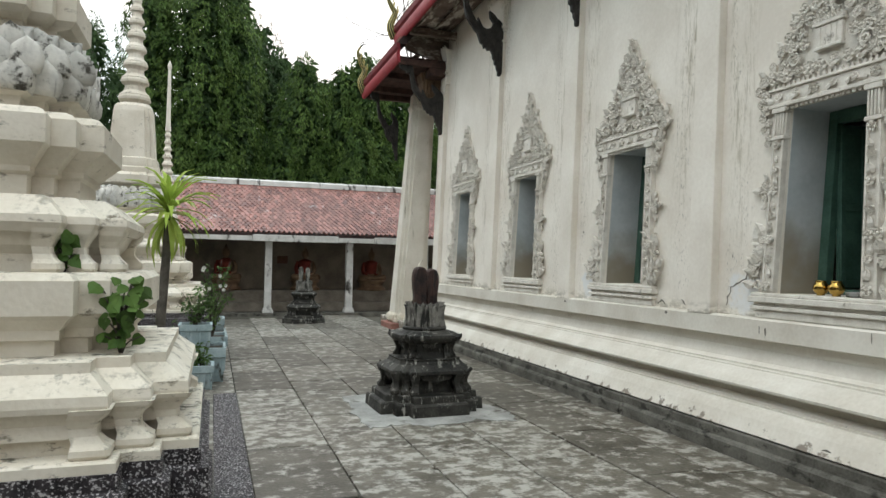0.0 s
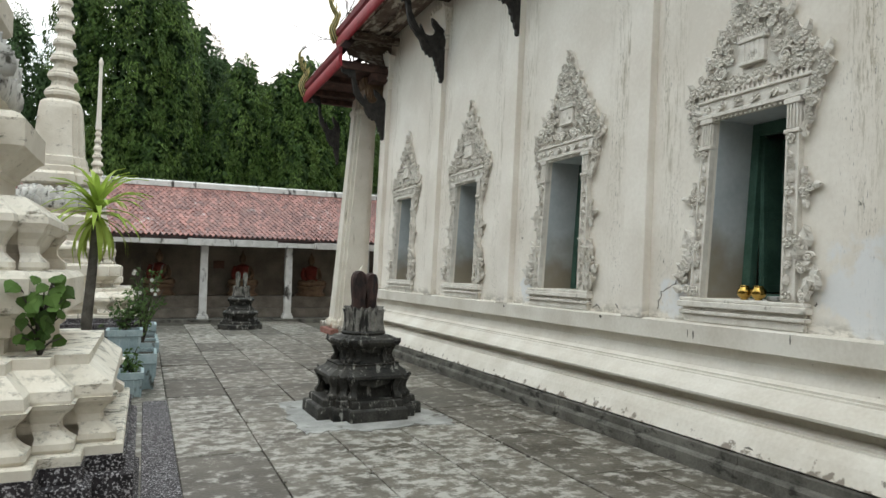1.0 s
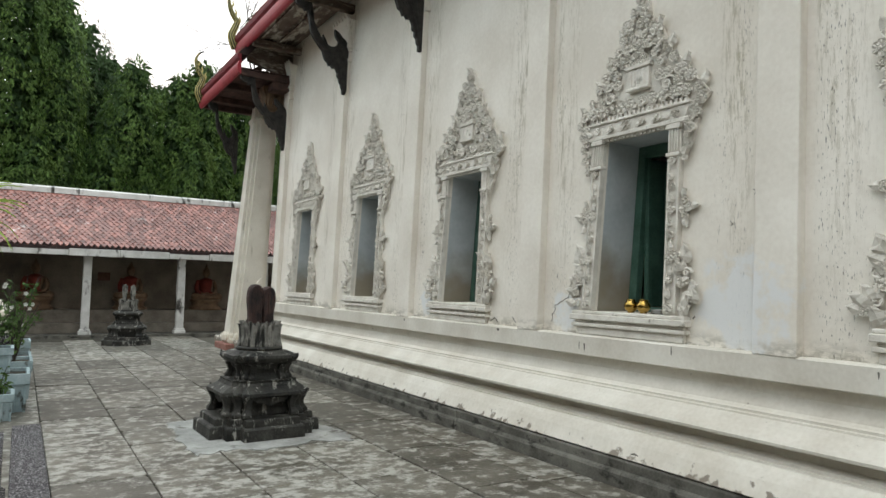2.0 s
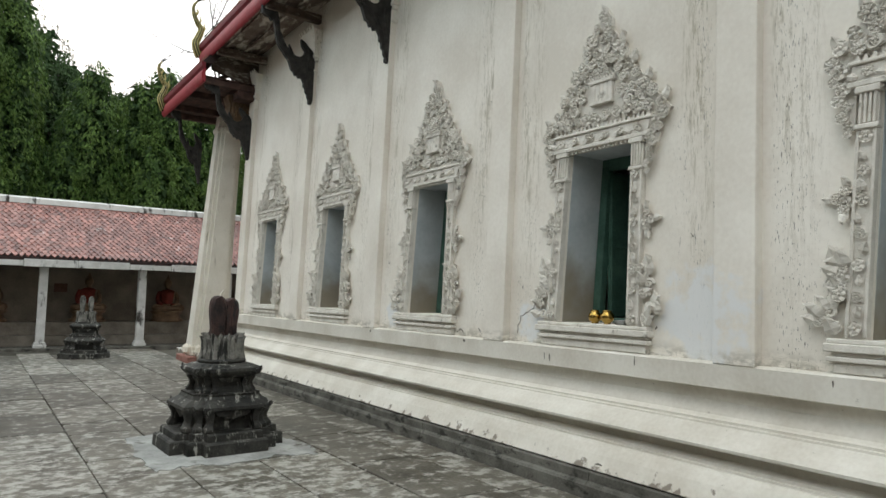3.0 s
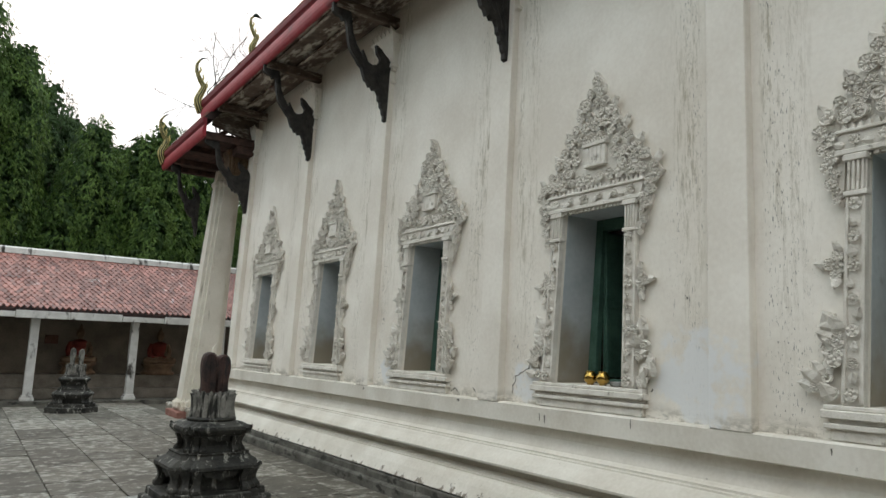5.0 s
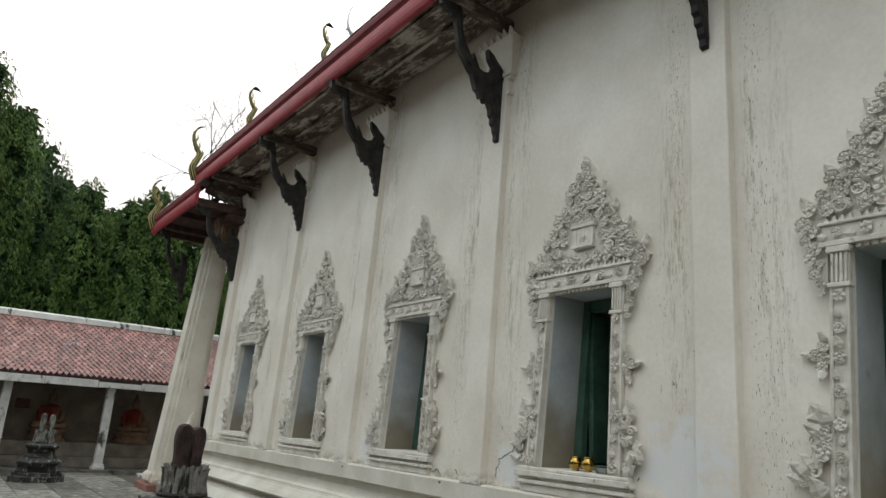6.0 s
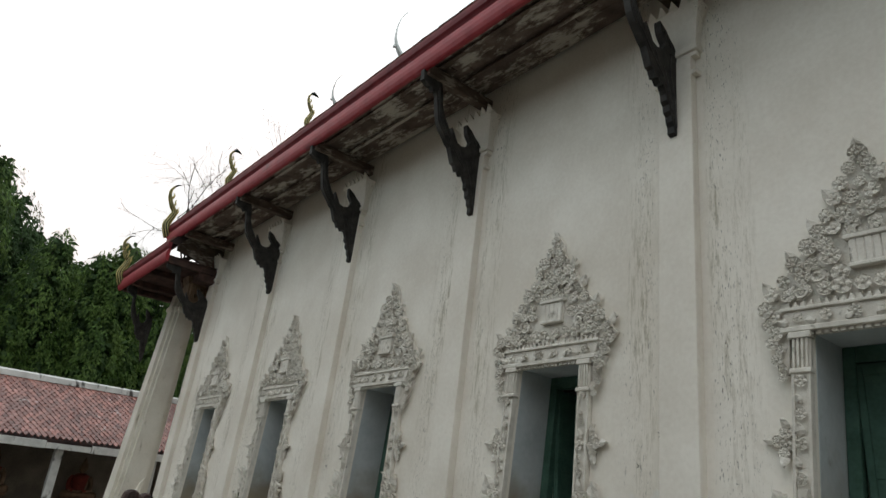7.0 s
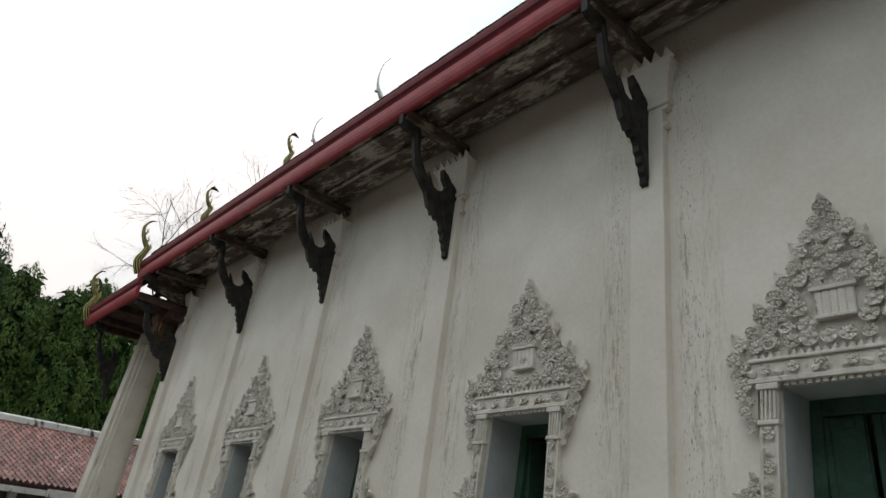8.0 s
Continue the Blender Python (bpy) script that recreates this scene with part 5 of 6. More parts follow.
# ---- boundary stones on pedestals ----
def sema(at, s=1.0, turn=0.0, narrow=False):
    """Stepped-corner pedestal in two lion-footed tiers, a lotus crown and a close pair of leaf-shaped slabs."""
    th = thing("boundary_stone", (*at, 0), "blackened stone pedestal with twin leaf-shaped boundary stones", "boundary stone", "boundary stones in the yard")
    th.rotation_euler = (0, 0, turn)
    th.scale = (s * 1.06, s * 1.06, s * 1.06) if narrow else (s, s, s)

    def tier(name, prof, dent=0.15, label=""):
        bm = loft(bmesh.new(), [[(x, y, z) for x, y in redented(h, dent * h)] for h, z in prof])
        edges = [e for e in bm.edges if len(e.link_faces) == 2 and e.calc_face_angle(0) > 0.4]
        bmesh.ops.bevel(bm, geom=edges, offset=0.006, segments=1, affect="EDGES", clamp_overlap=True)
        return part(name, bm, M_SEMA, th, label)

    def feet(h, dent, z0, hh, size):
        d = dent * h
        for sx in (-1, 1):
            for sy in (-1, 1):
                for x, y in ((h - 2 * d, h), (h - d, h - d), (h, h - 2 * d)):
                    part("lion_foot", lion_leg(sx * x, sy * y, sx, sy, z0, hh, size), M_SEMA, th)

    tier("base_slab", [(0.615, -0.03), (0.61, 0.12), (0.595, 0.135), (0.55, 0.14), (0.545, 0.205), (0.53, 0.215)], 0.23)
    tier("core", [(0.32, 0.20), (0.30, 0.36), (0.36, 0.41)], 0.16)
    feet(0.485, 0.18, 0.21, 0.225, 0.068)
    tier("lower_cornice", [(0.34, 0.395), (0.42, 0.42), (0.475, 0.432), (0.49, 0.445), (0.485, 0.475), (0.44, 0.505), (0.385, 0.535), (0.36, 0.57), (0.365, 0.59), (0.32, 0.595)], 0.18)
    tier("waist", [(0.26, 0.58), (0.235, 0.66), (0.245, 0.74), (0.28, 0.765)], 0.16)
    feet(0.325, 0.18, 0.59, 0.17, 0.05)
    tier("upper_cornice", [(0.27, 0.75), (0.32, 0.768), (0.355, 0.80), (0.375, 0.83), (0.37, 0.86), (0.32, 0.875), (0.28, 0.895), (0.245, 0.905)], 0.17)
    for sx in (-1, 1):          # upturned leaf tips on the stepped corners
        for sy in (-1, 1):
            for r, z, q in ((0.36, 0.835, 0.045), (0.46, 0.455, 0.05)):
                base_ = Vector((sx * r * 0.80, sy * r * 0.80, z))
                o_ = Vector((sx, sy, 0)).normalized()
                pts = [base_ - o_ * 0.03, base_ + o_ * q * 0.6 + Vector((0, 0, -0.01)), base_ + o_ * q * 1.2 + Vector((0, 0, 0.012)), base_ + o_ * q * 1.45 + Vector((0, 0, 0.045))]
                part("corner_leaf", sweep(bmesh.new(), pts, [0.045, 0.04, 0.022, 0.006], 6), M_SEMA, th)
    for k in range(4):          # drooping aprons between the feet
        for h, z, q in ((0.43, 0.43, 0.80), (0.285, 0.765, 0.52)):
            bm = bmesh.new()
            out = [(-0.26 * q, z), (-0.20 * q, z - 0.07 * q), (-0.07 * q, z - 0.09 * q), (0, z - 0.125 * q), (0.07 * q, z - 0.09 * q), (0.20 * q, z - 0.07 * q), (0.26 * q, z)]
            loft(bm, [[(p, -r, zz) for p, zz in out] for r in (h - 0.05, h)])
            bmesh.ops.rotate(bm, verts=bm.verts, cent=(0, 0, 0), matrix=Matrix.Rotation(k * math.pi / 2, 3, "Z"))
            part("apron", bm, M_SEMA, th)
    part("ring", lathe(bmesh.new(), [(0.21, 0.895), (0.25, 0.905), (0.262, 0.925), (0.25, 0.942), (0.215, 0.95), (0.21, 0.96)], 24), M_SEMA, th, smooth=True)
    part("lotus_core", lathe(bmesh.new(), [(0.20, 0.94), (0.185, 1.0), (0.185, 1.185), (0.15, 1.2)], 18), M_SEMA, th)
    for row, n_, z0, z1 in ((0, 14, 0.945, 1.19), (1, 14, 0.95, 1.225)):
        for k in range(n_):
            a = 2 * math.pi * (k + 0.5 * row) / n_
            bm = bmesh.new()
            u, w = Vector((math.cos(a), math.sin(a), 0)), Vector((-math.sin(a), math.cos(a), 0))
            rings_ = []
            for t_, hw, r in ((0, 0.030, 0.232), (0.12, 0.044, 0.226), (0.40, 0.042, 0.212), (0.72, 0.038, 0.213), (0.9, 0.024, 0.222), (1.0, 0.004, 0.236)):
                rr = r - 0.016 * row
                zz = Vector((0, 0, z0 + (z1 - z0) * t_))
                rings_.append([tuple(u * (rr - 0.03) - w * hw + zz), tuple(u * rr - w * hw * 0.7 + zz), tuple(u * (rr + 0.020) + zz), tuple(u * rr + w * hw * 0.7 + zz), tuple(u * (rr - 0.03) + w * hw + zz)])
            loft(bm, rings_)
            part("lotus_petal", bm, M_SEMA_LOTUS, th)
    # a close pair of leaf-shaped slabs, one set a little behind the other
    half = [(0.80, 0), (0.86, 0.10), (0.78, 0.22), (0.84, 0.38), (0.96, 0.54), (1.0, 0.70), (0.93, 0.84), (0.72, 0.94), (0.38, 0.985)]
    prof = [(-p, q) for p, q in half] + [(0, 1.0)] + [(p, q) for p, q in half[::-1]]
    for sgn, hh in ((-1, 0.47), (1, 0.445)):
        hw = 0.088 if not narrow else 0.07
        bm = bmesh.new()
        cx, cy = sgn * (0.083 if not narrow else 0.10), sgn * 0.03
        loft(bm, [[(cx + p * hw * k, cy + y, 1.17 + q * hh * (0.97 if k < 1 else 1)) for p, q in prof] for y, k in ((-0.06, 0.74), (-0.052, 0.88), (-0.036, 1.0), (0.036, 1.0), (0.052, 0.88), (0.06, 0.74))])
        for line in (((0, 0.02), (0, 0.5), (0, 0.93)), ((-0.62, 0.06), (-0.60, 0.35), (-0.74, 0.66), (-0.45, 0.90)), ((0.62, 0.06), (0.60, 0.35), (0.74, 0.66), (0.45, 0.90))):
            pts = spread([(cx + p * hw, cy - 0.061, 1.17 + q * hh) for p, q in line], 4)
            sweep(bm, pts, [0.009] * len(pts), 5)
        part("leaf_stone", bm, M_SEMA_RED if not narrow else M_SEMA_LOTUS, th, "reddish leaf-shaped stone slab")
    return th


sema((2.34, 7.42), 0.98, radians(2))
sema((2.36, 18.35), 0.86, radians(-8), True)
patch = bmesh.new()
prism_pts = [(1.55, 8.2), (1.48, 7.3), (1.49, 6.56), (1.85, 6.60), (2.2, 6.48), (2.7, 6.62), (3.10, 6.45), (3.16, 6.9), (3.08, 7.4), (2.9, 8.2), (2.3, 8.3)]
rng_p = random.Random(4)
ragged = []
for (xa, ya), (xb, yb) in zip(prism_pts, prism_pts[1:] + prism_pts[:1]):
    for k in range(6):
        ragged.append((xa + (xb - xa) * k / 6 + rng_p.uniform(-0.035, 0.035), ya + (yb - ya) * k / 6 + rng_p.uniform(-0.06, 0.06)))
prism_pts = ragged
loft(patch, [[(x, y, -0.02) for x, y in prism_pts], [(x, y, 0.0045) for x, y in prism_pts]])
tagged(part("cement_patch", patch, M_CEMENT), "pale cement patch round the boundary stone", "cement patch", kind="structure")


# ---- seated images in the gallery, each one plain shape ----
def seated_image(x):
    bm = bmesh.new()
    lathe(bm, [(0.50, 0.0), (0.50, 0.06), (0.42, 0.10), (0.40, 0.22), (0.50, 0.30), (0.46, 0.34)], 20)
    for s in (-1, 1):
        sweep(bm, spread([(s * 0.10, 0.05, 0.42), (s * 0.36, -0.12, 0.42), (s * 0.30, -0.26, 0.41), (-s * 0.12, -0.24, 0.40)], 4), [0.12, 0.125, 0.13, 0.13, 0.12, 0.11, 0.11, 0.10, 0.10, 0.09, 0.08, 0.07, 0.06], 8)
        sweep(bm, spread([(s * 0.22, 0, 0.92), (s * 0.29, -0.03, 0.72), (s * 0.25, -0.12, 0.54), (s * 0.06, -0.2, 0.48)], 4), [0.07] * 13, 7)
    lathe(bm, [(0.20, 0.36), (0.19, 0.55), (0.23, 0.80), (0.24, 0.92), (0.14, 0.98), (0.07, 1.0)], 14)
    body = mesh_of("seated_image", bm, M_ROBE, True)
    bm = bmesh.new()
    lathe(bm, [(0.065, 0.98), (0.07, 1.05), (0.11, 1.10), (0.12, 1.18), (0.10, 1.27), (0.06, 1.31), (0.05, 1.34), (0.015, 1.45)], 14)
    head = mesh_of("head", bm, M_IMAGE, True)
    merged = bmesh.new()
    merged.from_mesh(body)
    n0 = len(merged.faces)
    merged.from_mesh(head)
    merged.faces.ensure_lookup_table()
    for f_ in merged.faces[n0:]:
        f_.material_index = 1
    for f_ in merged.faces[:n0]:
        m_ = f_.calc_center_median()
        if m_.z < 0.52 or m_.x > 0.16:
            f_.material_index = 1
    me = bpy.data.meshes.new("seated_statue")
    merged.to_mesh(me)
    merged.free()
    me.materials.append(M_ROBE)
    me.materials.append(M_IMAGE)
    o = new("seated_statue", me)
    o.location = (x, 22.28, 0.70)
    return tagged(o, "dark seated statue draped in red cloth on the bench", "statue", "seated statues in the gallery")


for x in (0.40, 2.88, 5.10, 7.6, -2.1, -4.6):
    seated_image(x)
tagged(part("wall_plaque", boxed((2.02, 22.70, 1.55), (2.36, 22.745, 1.80), 0.008), M_PLAQUE), "small brown plaque fixed to the gallery wall", "plaque")


# ---- plants ----
def leaves_mesh(name, items, material):
    """items: (place, direction, side, length, width, droop); each leaf is a folded blade of two quads."""
    vs, fs = [], []
    for p, d, s, ln, w, dr in items:
        b = len(vs)
        up = Vector((0, 0, -dr * ln))
        mid, tip = p + d * ln * 0.5, p + d * ln + up
        vs += [tuple(p), tuple(mid + s * w * 0.5 + up * 0.2), tuple(tip), tuple(mid - s * w * 0.5 + up * 0.2)]
        fs += [(b, b + 1, b + 2), (b, b + 2, b + 3)]
    me = bpy.data.meshes.new(name)
    me.from_pydata(vs, [], fs)
    me.materials.append(material)
    return me


def rand_dir(rng, down=0.0):
    while True:
        v = Vector((rng.uniform(-1, 1), rng.uniform(-1, 1), rng.uniform(-1, 1)))
        if 0.05 < v.length < 1:
            v.normalize()
            v.z -= down
            return v.normalized()


def tree(at, height, columns, seed, material, label="tall dense evergreen tree with hanging leaf clumps", clump=1.0, density=1.0):
    """columns: (dx, dy, foot, top, radius) upright masses hung all over with drooping clumps of leaves."""
    rng = random.Random(seed)
    th = thing("tree", (*at, -0.06), label, "tree", "trees behind the gallery")
    bm = bmesh.new()
    sweep(bm, spread([(0, 0, 0), (0.15, 0.1, height * 0.3), (-0.1, 0, height * 0.6), (0, 0, height * 0.92)], 4), [0.34 - 0.022 * i for i in range(13)], 9)
    for dx, dy, z0, z1, r in columns:
        sweep(bm, spread([(0, 0, max(1.5, z0 - 0.5)), (dx * 0.6, dy * 0.6, z0 + (z1 - z0) * 0.3), (dx, dy, z1 - 1.2)], 3), [0.14, 0.12, 0.1, 0.09, 0.07, 0.05, 0.03], 6)
    part("trunk", bm, M_BARK, th)
    items, inner = [], []
    down = Vector((0, 0, -1))
    for dx, dy, z0, z1, r in columns:
        z = z0
        while z < z1:
            u = (z1 - z) / 2.6
            rr = r * min(1.0, math.sqrt(max(0.03, u)))
            n_ = max(4, int(2 * math.pi * rr / 0.52 * density))
            for k in range(n_):
                g = 2 * math.pi * (k + rng.random()) / n_
                if math.sin(g) > 0.6 and rng.random() < 0.6:
                    continue
                out = Vector((math.cos(g), math.sin(g), 0))
                kk = rng.uniform(0.70, 1.12) * (1 + 0.10 * math.sin(3 * g + 1.7 * z + seed))
                root = Vector((dx, dy, z + rng.uniform(-0.3, 0.3))) + out * rr * kk
                ln = rng.uniform(0.55, 1.15) * clump
                side = Vector((-out.y, out.x, 0))
                sway = side * rng.uniform(-0.3, 0.3)
                for j in range(42):
                    t_ = rng.random()
                    wd = 0.24 * clump * math.sin(math.pi * (0.22 + 0.70 * t_))
                    q = root + (down + out * 0.12 + sway) * ln * t_ + out * rng.uniform(-0.35, 1.0) * wd + side * rng.uniform(-1, 1) * wd + Vector((0, 0, 0.18 * clump))
                    d = (out * rng.uniform(0.0, 0.9) + side * rng.uniform(-0.9, 0.9) + down * rng.uniform(0.35, 1.3)).normalized()
                    sd = (side + Vector((rng.uniform(-0.7, 0.7), rng.uniform(-0.7, 0.7), rng.uniform(-0.4, 0.4)))).normalized()
                    items.append((q, d, sd, rng.uniform(0.13, 0.23), rng.uniform(0.050, 0.082), 0.15))
            z += 0.50
        # inner leaves: shade within the crown is put into their darker colour
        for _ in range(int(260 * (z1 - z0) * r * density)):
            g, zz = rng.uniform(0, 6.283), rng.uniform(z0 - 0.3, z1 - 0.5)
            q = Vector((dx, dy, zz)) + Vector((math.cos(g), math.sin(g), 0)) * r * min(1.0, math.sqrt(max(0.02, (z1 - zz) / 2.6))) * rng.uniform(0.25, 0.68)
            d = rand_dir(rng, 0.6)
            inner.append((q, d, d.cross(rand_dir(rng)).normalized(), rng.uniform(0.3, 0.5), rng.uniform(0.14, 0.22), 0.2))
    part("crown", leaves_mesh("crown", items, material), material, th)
    part("inner_foliage", leaves_mesh("inner_foliage", inner, M_LEAF_DARK), M_LEAF_DARK, th, "inner foliage with crown shade put into its darker green")
    return th


tree((-0.4, 31.0), 15.5, [(-2.1, 0.2, 2.2, 14.8, 1.25), (-0.3, -0.4, 2.0, 15.4, 1.30), (1.15, 0.1, 2.0, 14.0, 1.15), (-1.2, -0.9, 1.8, 8.4, 1.0), (0.5, -1.1, 1.8, 7.6, 0.95)], 11, M_LEAF)
tree((3.75, 31.8), 11.6, [(0.1, 0, 2.0, 11.55, 1.15), (-0.9, -0.5, 2.0, 8.0, 0.9), (0.9, -0.6, 2.0, 7.4, 0.9)], 12, M_LEAF)
tree((6.1, 31.6), 12.0, [(-0.35, 0, 2.0, 11.3, 0.9), (0.55, -0.1, 2.0, 12.0, 0.95), (0.0, -0.9, 2.0, 8.2, 1.0), (1.3, -0.5, 2.0, 7.8, 0.9)], 13, M_LEAF)
tree((8.5, 32.2), 11.6, [(-0.4, 0, 2.0, 11.9, 1.1), (0.9, 0.2, 2.0, 11.0, 1.1), (0.1, -0.8, 2.0, 7.6, 1.0)], 14, M_LEAF)
tree((2.7, 35.5), 13.5, [(-0.7, 0, 3.0, 14.2, 1.4), (0.45, 0.4, 3.0, 12.8, 1.2), (-1.8, 0.4, 3.0, 14.2, 1.4)], 15, M_LEAF_DARK, density=0.75)
tree((7.6, 36.5), 12.0, [(0, 0, 2.0, 11.4, 1.8), (2.2, 0, 2.0, 10.6, 1.8), (-2.0, 0, 2.0, 12.0, 1.5), (-3.3, -0.6, 2.0, 11.0, 1.1)], 16, M_LEAF_DARK, density=0.75)
tree((-5.9, 37.0), 13.4, [(0, 0, 6.5, 13.6, 1.1), (-1.2, 0, 5.0, 11.4, 1.2), (1.2, 0, 5.0, 11.6, 1.1), (0, -0.6, 3.0, 8.0, 1.8)], 17, M_LEAF_DARK, "dark spreading tree with sparse crown", 1.2, 0.55)
tree((-9.5, 35.0), 13.0, [(0, 0, 2.0, 12.5, 2.0), (-1.8, 0, 2.0, 10.0, 1.8), (1.6, 0, 2.0, 9.6, 1.8)], 18, M_LEAF_DARK, density=0.6)
tree((12.5, 35.0), 11.0, [(0, 0, 2.0, 11.0, 1.8), (-1.8, 0, 2.0, 9.6, 1.7), (1.6, 0, 2.0, 9.4, 1.7)], 19, M_LEAF, density=0.7)


def bare_tree(at, height, seed):
    rng = random.Random(seed)
    th = thing("bare_tree", (*at, -0.06), "leafless tree with fine grey twigs behind the roof", "tree")
    bm = bmesh.new()

    def grow(p, d, ln, r, depth):
        pts, q = [p], p
        for _ in range(4):
            d = (d + rand_dir(rng) * 0.22 + Vector((0, 0, 0.05))).normalized()
            q = q + d * ln / 4
            pts.append(q)
        sweep(bm, pts, [r, r * 0.9, r * 0.8, r * 0.7, r * 0.6], 5 if depth > 1 else 4)
        if depth == 0:
            return
        for _ in range(3 if depth > 1 else 4):
            i = rng.choice((2, 3, 4))
            nd = (d + rand_dir(rng) * 0.95).normalized()
            grow(pts[i], nd, ln * rng.uniform(0.5, 0.75), r * 0.52, depth - 1)

    sweep(bm, [(0, 0, 0), (0.2, 0, height * 0.3), (0, 0, height * 0.58)], [0.22, 0.15, 0.09], 8)
    for k in range(4):
        grow(Vector((0, 0, height * 0.56)), Vector((-0.55 + 0.35 * k, rng.uniform(-0.3, 0.3), 1)).normalized(), height * 0.20, 0.045, 4)
    part("branchwork", bm, M_TWIG, th)
    return th


bare_tree((8.3, 28.0), 16.6, 3)
bare_tree((11.6, 28.5), 19.8, 6)


def yucca(at, height):
    rng = random.Random(8)
    th = thing("yucca", (*at, -0.02), "young yucca with slim grey stem and yellow-green sword leaves", "plant")
    pts = spread([(0.0, 0, 0), (-0.01, 0, height * 0.4), (0.03, 0.0, height * 0.75), (0.05, 0, height)], 5)
    part("stem", sweep(bmesh.new(), pts, [0.062 - 0.0016 * i for i in range(len(pts))], 9), M_BARK, th, smooth=True)
    bm = bmesh.new()
    for k in range(64):
        a = k * 2.399 + rng.uniform(-0.2, 0.2)
        e = rng.uniform(-0.1, 1.4) if k > 14 else rng.uniform(-1.0, -0.2)
        ln = rng.uniform(0.42, 0.60)
        p0 = Vector((0.05, 0, height - 0.05 + 0.002 * k))
        out = Vector((math.cos(a), math.sin(a), 0))
        side = Vector((-math.sin(a), math.cos(a), 0))
        left, right, mid = [], [], []
        for j in range(6):
            t_ = j / 5
            ee = e - 0.45 * t_ * t_
            q = p0 + (out * math.cos(ee) + Vector((0, 0, math.sin(ee)))) * ln * t_
            w = 0.030 * math.sin(math.pi * min(1, 0.18 + 0.82 * t_)) ** 0.8 + 0.001
            left.append(bm.verts.new(q + side * w + Vector((0, 0, 0.008))))
            mid.append(bm.verts.new(q))
            right.append(bm.verts.new(q - side * w + Vector((0, 0, 0.008))))
        for j in range(5):
            bm.faces.new((left[j], left[j + 1], mid[j + 1], mid[j]))
            bm.faces.new((mid[j], mid[j + 1], right[j + 1], right[j]))
    part("leaf_crown", bm, M_LEAF_YUCCA, th)
    return th


yucca((-0.50, 7.70), 2.16)


def heart_leaf(bm, p, d, s, size):
    """A heart-shaped leaf with a drawn-out tip, folded along the midrib."""
    n_ = d.cross(s).normalized()
    half = ((0.0, 0.0, 0.0), (0.10, 0.36, 0.05), (0.30, 0.50, 0.06), (0.55, 0.38, 0.02), (0.78, 0.14, -0.05), (1.0, 0.0, -0.12))
    mid = [bm.verts.new(p + d * a * size + n_ * (c - 0.05) * size) for a, b, c in half]
    for sg in (-1, 1):
        edge = [bm.verts.new(p + d * (a - (0.08 if i == 1 else 0)) * size + s * sg * b * size + n_ * c * size) for i, (a, b, c) in enumerate(half)]
        for i in range(5):
            try:
                bm.faces.new((mid[i], mid[i + 1], edge[i + 1], edge[i]))
            except ValueError:
                pass


def fig_sapling(at, n_, spread_, size, seed):
    rng = random.Random(seed)
    th = thing("fig_sapling", at, "self-sown fig sapling with heart-shaped leaves rooted in the masonry", "plant", "fig saplings on the chedi")
    stems = bmesh.new()
    for k in range(n_):
        tgt = Vector((rng.uniform(-1, 1) * spread_, rng.uniform(-0.9, 0.3) * spread_, rng.uniform(0.15, 1.0) * spread_ * 4.0))
        pts = spread([Vector((0, 0, -0.01)), Vector((tgt.x * 0.3, tgt.y * 0.3, tgt.z * 0.6)), tgt], 4)
        sweep(stems, pts, [0.006 - 0.0004 * i for i in range(len(pts))], 5)
        bm = bmesh.new()
        d = Vector((rng.uniform(-0.6, 0.6), rng.uniform(-0.7, 0.1), rng.uniform(-1.0, -0.3))).normalized()
        s = d.cross(Vector((rng.uniform(-0.9, 0.9), -1, rng.uniform(-0.3, 0.9)))).normalized()
        heart_leaf(bm, tgt, d, s, size * rng.uniform(0.75, 1.25))
        part("leaf", bm, M_LEAF_FIG, th)
    part("stem", stems, M_TWIG, th)
    return th


fig_sapling((-0.39, 3.42, 1.21), 42, 0.095, 0.062, 2)
fig_sapling((-0.64, 3.47, 1.585), 11, 0.045, 0.06, 5)


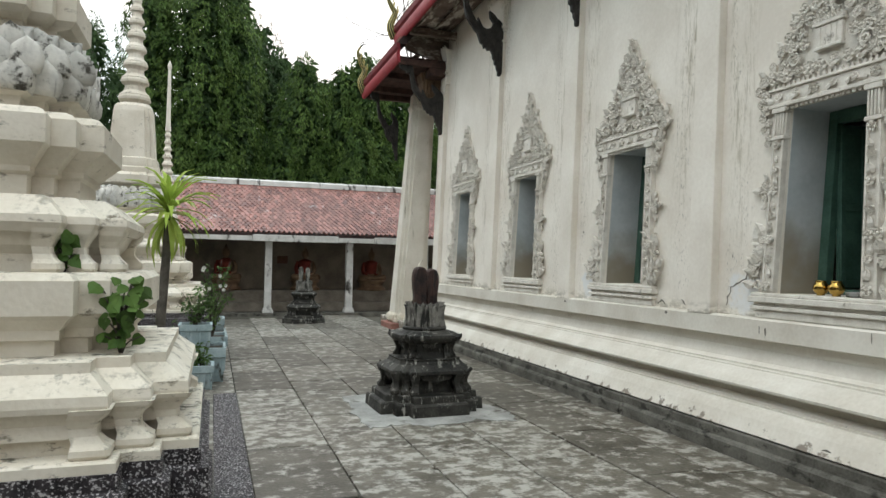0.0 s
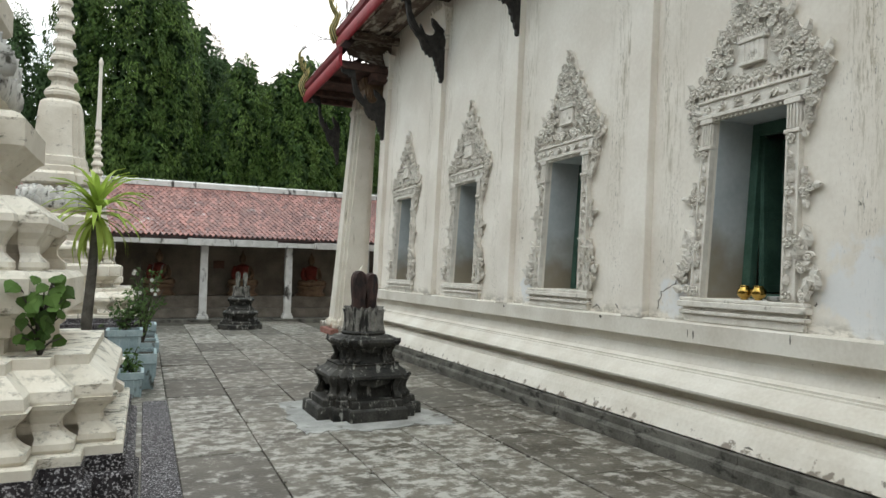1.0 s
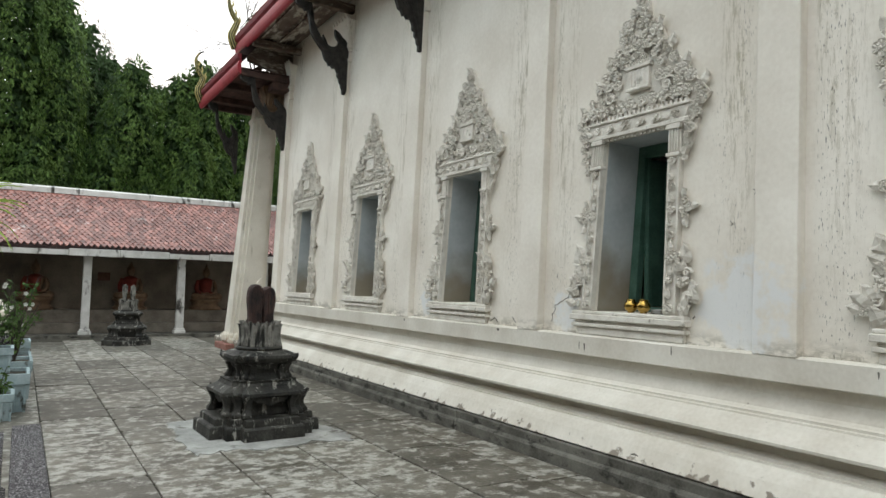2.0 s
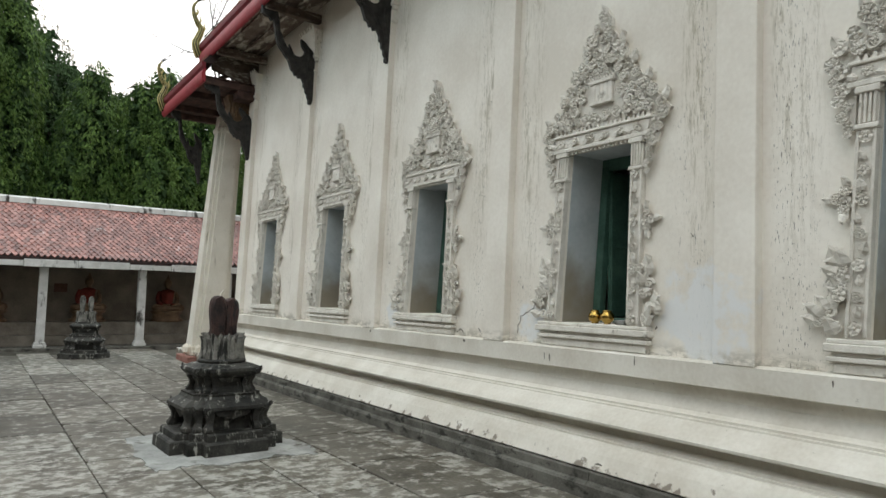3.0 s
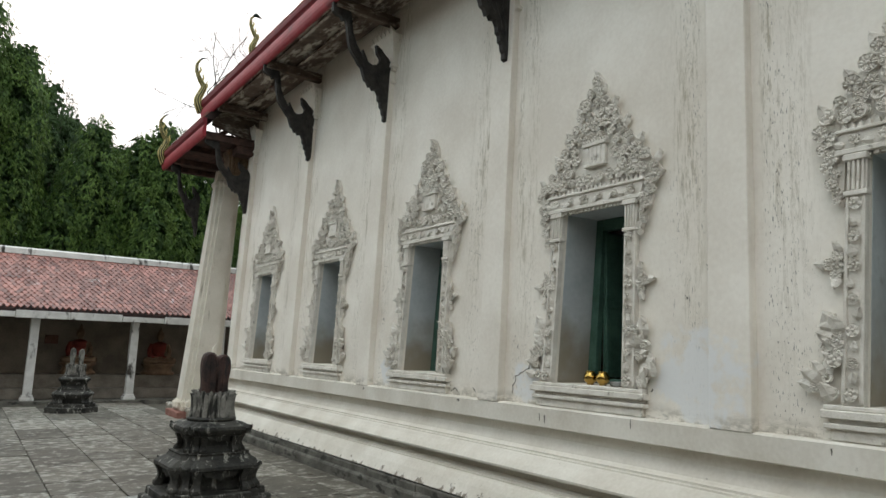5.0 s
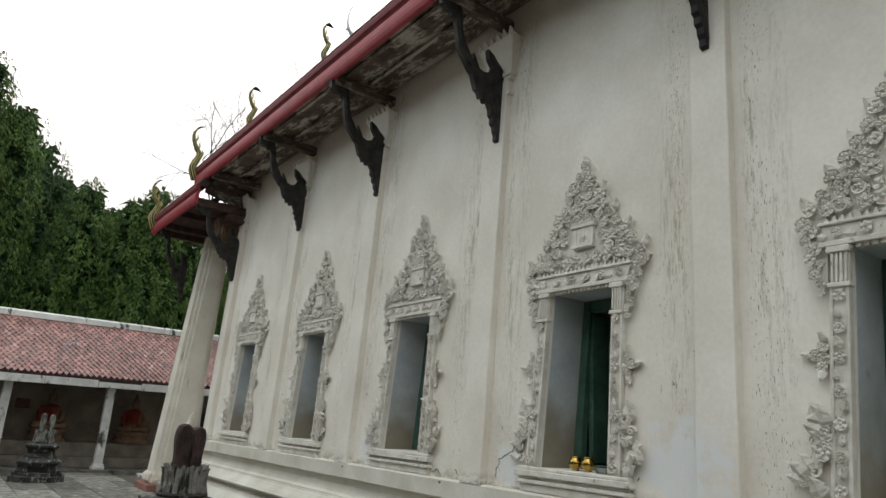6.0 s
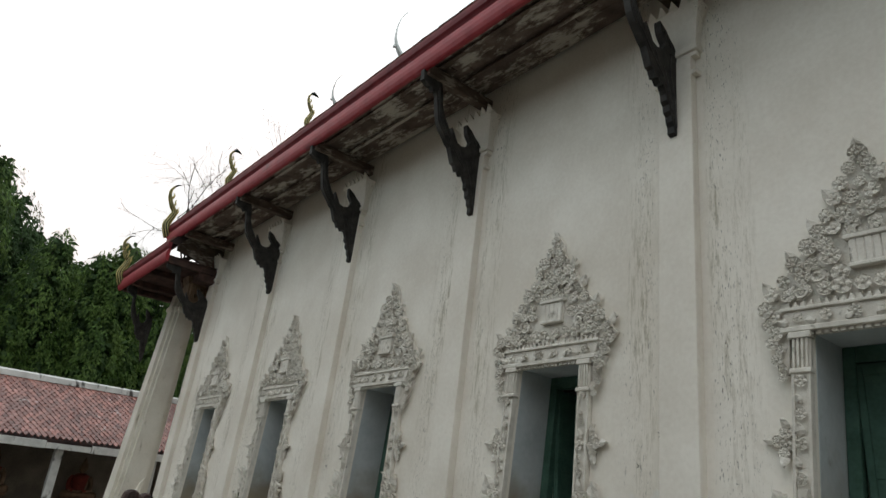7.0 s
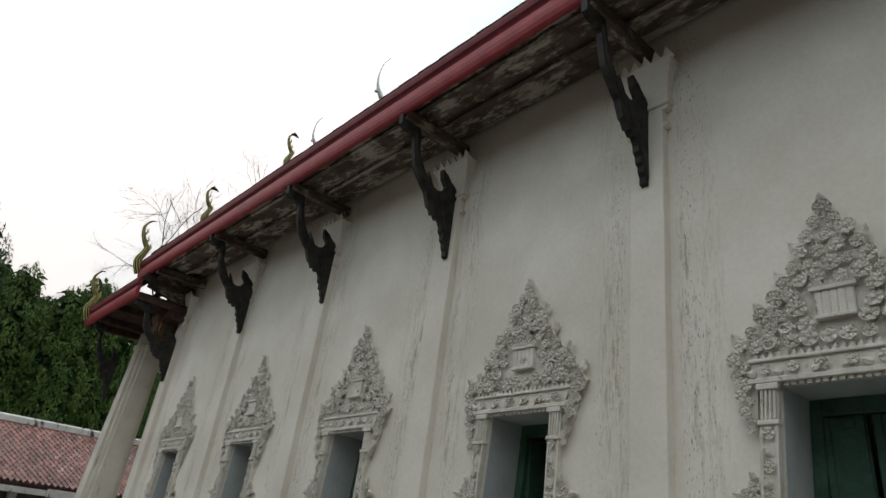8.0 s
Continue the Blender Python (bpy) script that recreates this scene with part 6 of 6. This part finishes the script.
def shrub(at, r, h, n_, seed, label, flowers=0, name="shrub"):
    rng = random.Random(seed)
    th = thing(name, at, label, "plant", "potted shrubs")
    items, stems = [], bmesh.new()
    for k in range(max(5, n_ // 22)):
        a = rng.uniform(0, 6.28)
        tip = Vector((math.cos(a) * r * rng.uniform(0.2, 1), math.sin(a) * r * rng.uniform(0.2, 1), h * rng.uniform(0.5, 1.0)))
        pts = spread([Vector((0, 0, -0.02)), Vector((tip.x * 0.35, tip.y * 0.35, tip.z * 0.55)), tip], 4)
        sweep(stems, pts, [0.007 - 0.0005 * i for i in range(len(pts))], 4)
        for _ in range(22):
            i = rng.uniform(0.3, 1.0) * (len(pts) - 1)
            q = pts[int(i)] + rand_dir(rng) * 0.035
            d = (rand_dir(rng) + Vector((0, 0, 0.35))).normalized()
            items.append((q, d, d.cross(rand_dir(rng)).normalized(), rng.uniform(0.05, 0.10), rng.uniform(0.022, 0.04), 0.2))
    part("stem", stems, M_TWIG, th)
    part("foliage", leaves_mesh("foliage", items, M_LEAF_BUSH), M_LEAF_BUSH, th)
    for _ in range(flowers):
        bm = bmesh.new()
        c = Vector((rng.uniform(-r, r) * 0.8, rng.uniform(-r, 0), h * rng.uniform(0.5, 1.0)))
        for k in range(5):
            a = 1.2566 * k
            d = Vector((math.cos(a), -0.4, math.sin(a))).normalized()
            heart_leaf(bm, c, d, d.cross(Vector((0, 1, 0))).normalized(), 0.035)
        part("blossom", bm, M_FLOWER, th, "white blossom")
    return th


def planter(x0, y0, x1, y1, z0, z1, seed, label="weathered pale blue concrete planter box"):
    th = thing("planter", ((x0 + x1) / 2, (y0 + y1) / 2, z0), label, "planter", "pale blue planters")
    hx, hy, h = (x1 - x0) / 2, (y1 - y0) / 2, z1 - z0
    bm = bmesh.new()
    k = 0.86
    sq = lambda a, b, z: [(-a, -b, z), (a, -b, z), (a, b, z), (-a, b, z)]
    loft(bm, [sq(hx * k, hy * k, 0), sq(hx * 0.93, hy * 0.93, h * 0.72), sq(hx, hy, h * 0.74), sq(hx, hy, h), sq(hx - 0.035, hy - 0.035, h), sq(hx - 0.04, hy - 0.04, h - 0.06)])
    n_ = 4
    for i in range(n_):
        u = -hx * 0.80 + 2 * hx * 0.80 * i / (n_ - 1)
        box(bm, (u - 0.012, -hy * 0.94 - 0.012, 0.02), (u + 0.012, -hy * 0.80, h * 0.7), 0.003)
    part("planter_box", bm, M_PLANTER, th)
    part("soil", boxed((-hx + 0.04, -hy + 0.04, h - 0.09), (hx - 0.04, hy - 0.04, h - 0.045)), M_SOIL, th)
    return th


planter(-0.26, 8.98, 0.05, 9.45, -0.022, 0.30, 1)
planter(-0.22, 9.5, 0.20, 10.2, -0.022, 0.46, 2)
planter(-0.42, 9.62, 0.02, 10.1, 0.46, 0.76, 3, "pale blue concrete planter stacked on another")
planter(-0.18, 10.5, 0.24, 11.2, -0.022, 0.50, 4)
planter(-0.15, 11.6, 0.24, 12.3, -0.022, 0.46, 5)
planter(-0.12, 14.2, 0.26, 14.9, -0.022, 0.46, 6)
shrub((-0.20, 9.85, 0.70), 0.32, 0.62, 360, 21, "leafy green shrub in a pale blue planter")
shrub((-0.10, 9.22, 0.25), 0.22, 0.34, 160, 22, "low grey-green shrub in a pale blue planter")
shrub((0.02, 10.85, 0.44), 0.34, 1.25, 420, 23, "tall thin shrub with white blossoms", 5)
shrub((0.04, 11.95, 0.40), 0.30, 0.9, 300, 24, "leafy shrub with white blossoms", 5)
shrub((-0.55, 7.4, -0.02), 0.40, 1.15, 420, 25, "green shrub at the foot of the yucca")


# ---- paving stones, last ----
SW, SL = 0.72, 1.40
rng = random.Random(77)


def slab_mesh(w, l, seed):
    """A worn paving stone: low pillow with chipped corners."""
    r = random.Random(seed)
    bm = bmesh.new()
    g = 0.007
    a, b = w / 2 - g, l / 2 - g
    ring = [(-a, -b), (a, -b), (a, b), (-a, b)]
    pts = []
    for i, (x, y) in enumerate(ring):
        c1, c2 = r.uniform(0.01, 0.04), r.uniform(0.01, 0.04)
        sx, sy = (1 if x < 0 else -1), (1 if y < 0 else -1)
        pr = [(x, y + sy * c1), (x + sx * c2, y)]
        pts += pr if i in (0, 2) else pr[::-1]
    loft(bm, [[(x, y, -0.035) for x, y in pts], [(x, y, -0.004) for x, y in pts], [(x * (1 - 0.008 / a), y * (1 - 0.008 / b), 0.0) for x, y in pts]])
    return mesh_of("paving_stone", bm, M_SLAB)


VARIANTS = [slab_mesh(SW, SL, k) for k in range(4)] + [slab_mesh(SW, SL / 2, k + 9) for k in range(3)]
for c in range(-3, 6):
    x = 0.31 + SW * (c + 0.5)
    y = -6.6 + (0.54 if c % 2 else 0.0) + rng.uniform(-0.1, 0.1)
    if x + SW / 2 > 4.4:
        continue
    while y < 20.4:
        short = rng.random() < 0.22
        l = SL / 2 if short else SL
        if y + l > 20.62:
            break
        o = new("paving_stone", rng.choice(VARIANTS[4:] if short else VARIANTS[:4]))
        o.location = (x, y + l / 2, rng.uniform(-0.004, 0.003))
        o.rotation_euler = (rng.uniform(-0.002, 0.002), rng.uniform(-0.003, 0.003), math.pi * rng.randint(0, 1))
        o.parent = floor
        y += l
bm = bmesh.new()
y = -6.8
while y < 20.4:
    box(bm, (0.31 + SW * 5 + 0.006, y, -0.035), (4.33, min(y + 1.38, 20.6), -0.003))
    y += 1.4
part("edge_paving", bm, M_SLAB, floor)
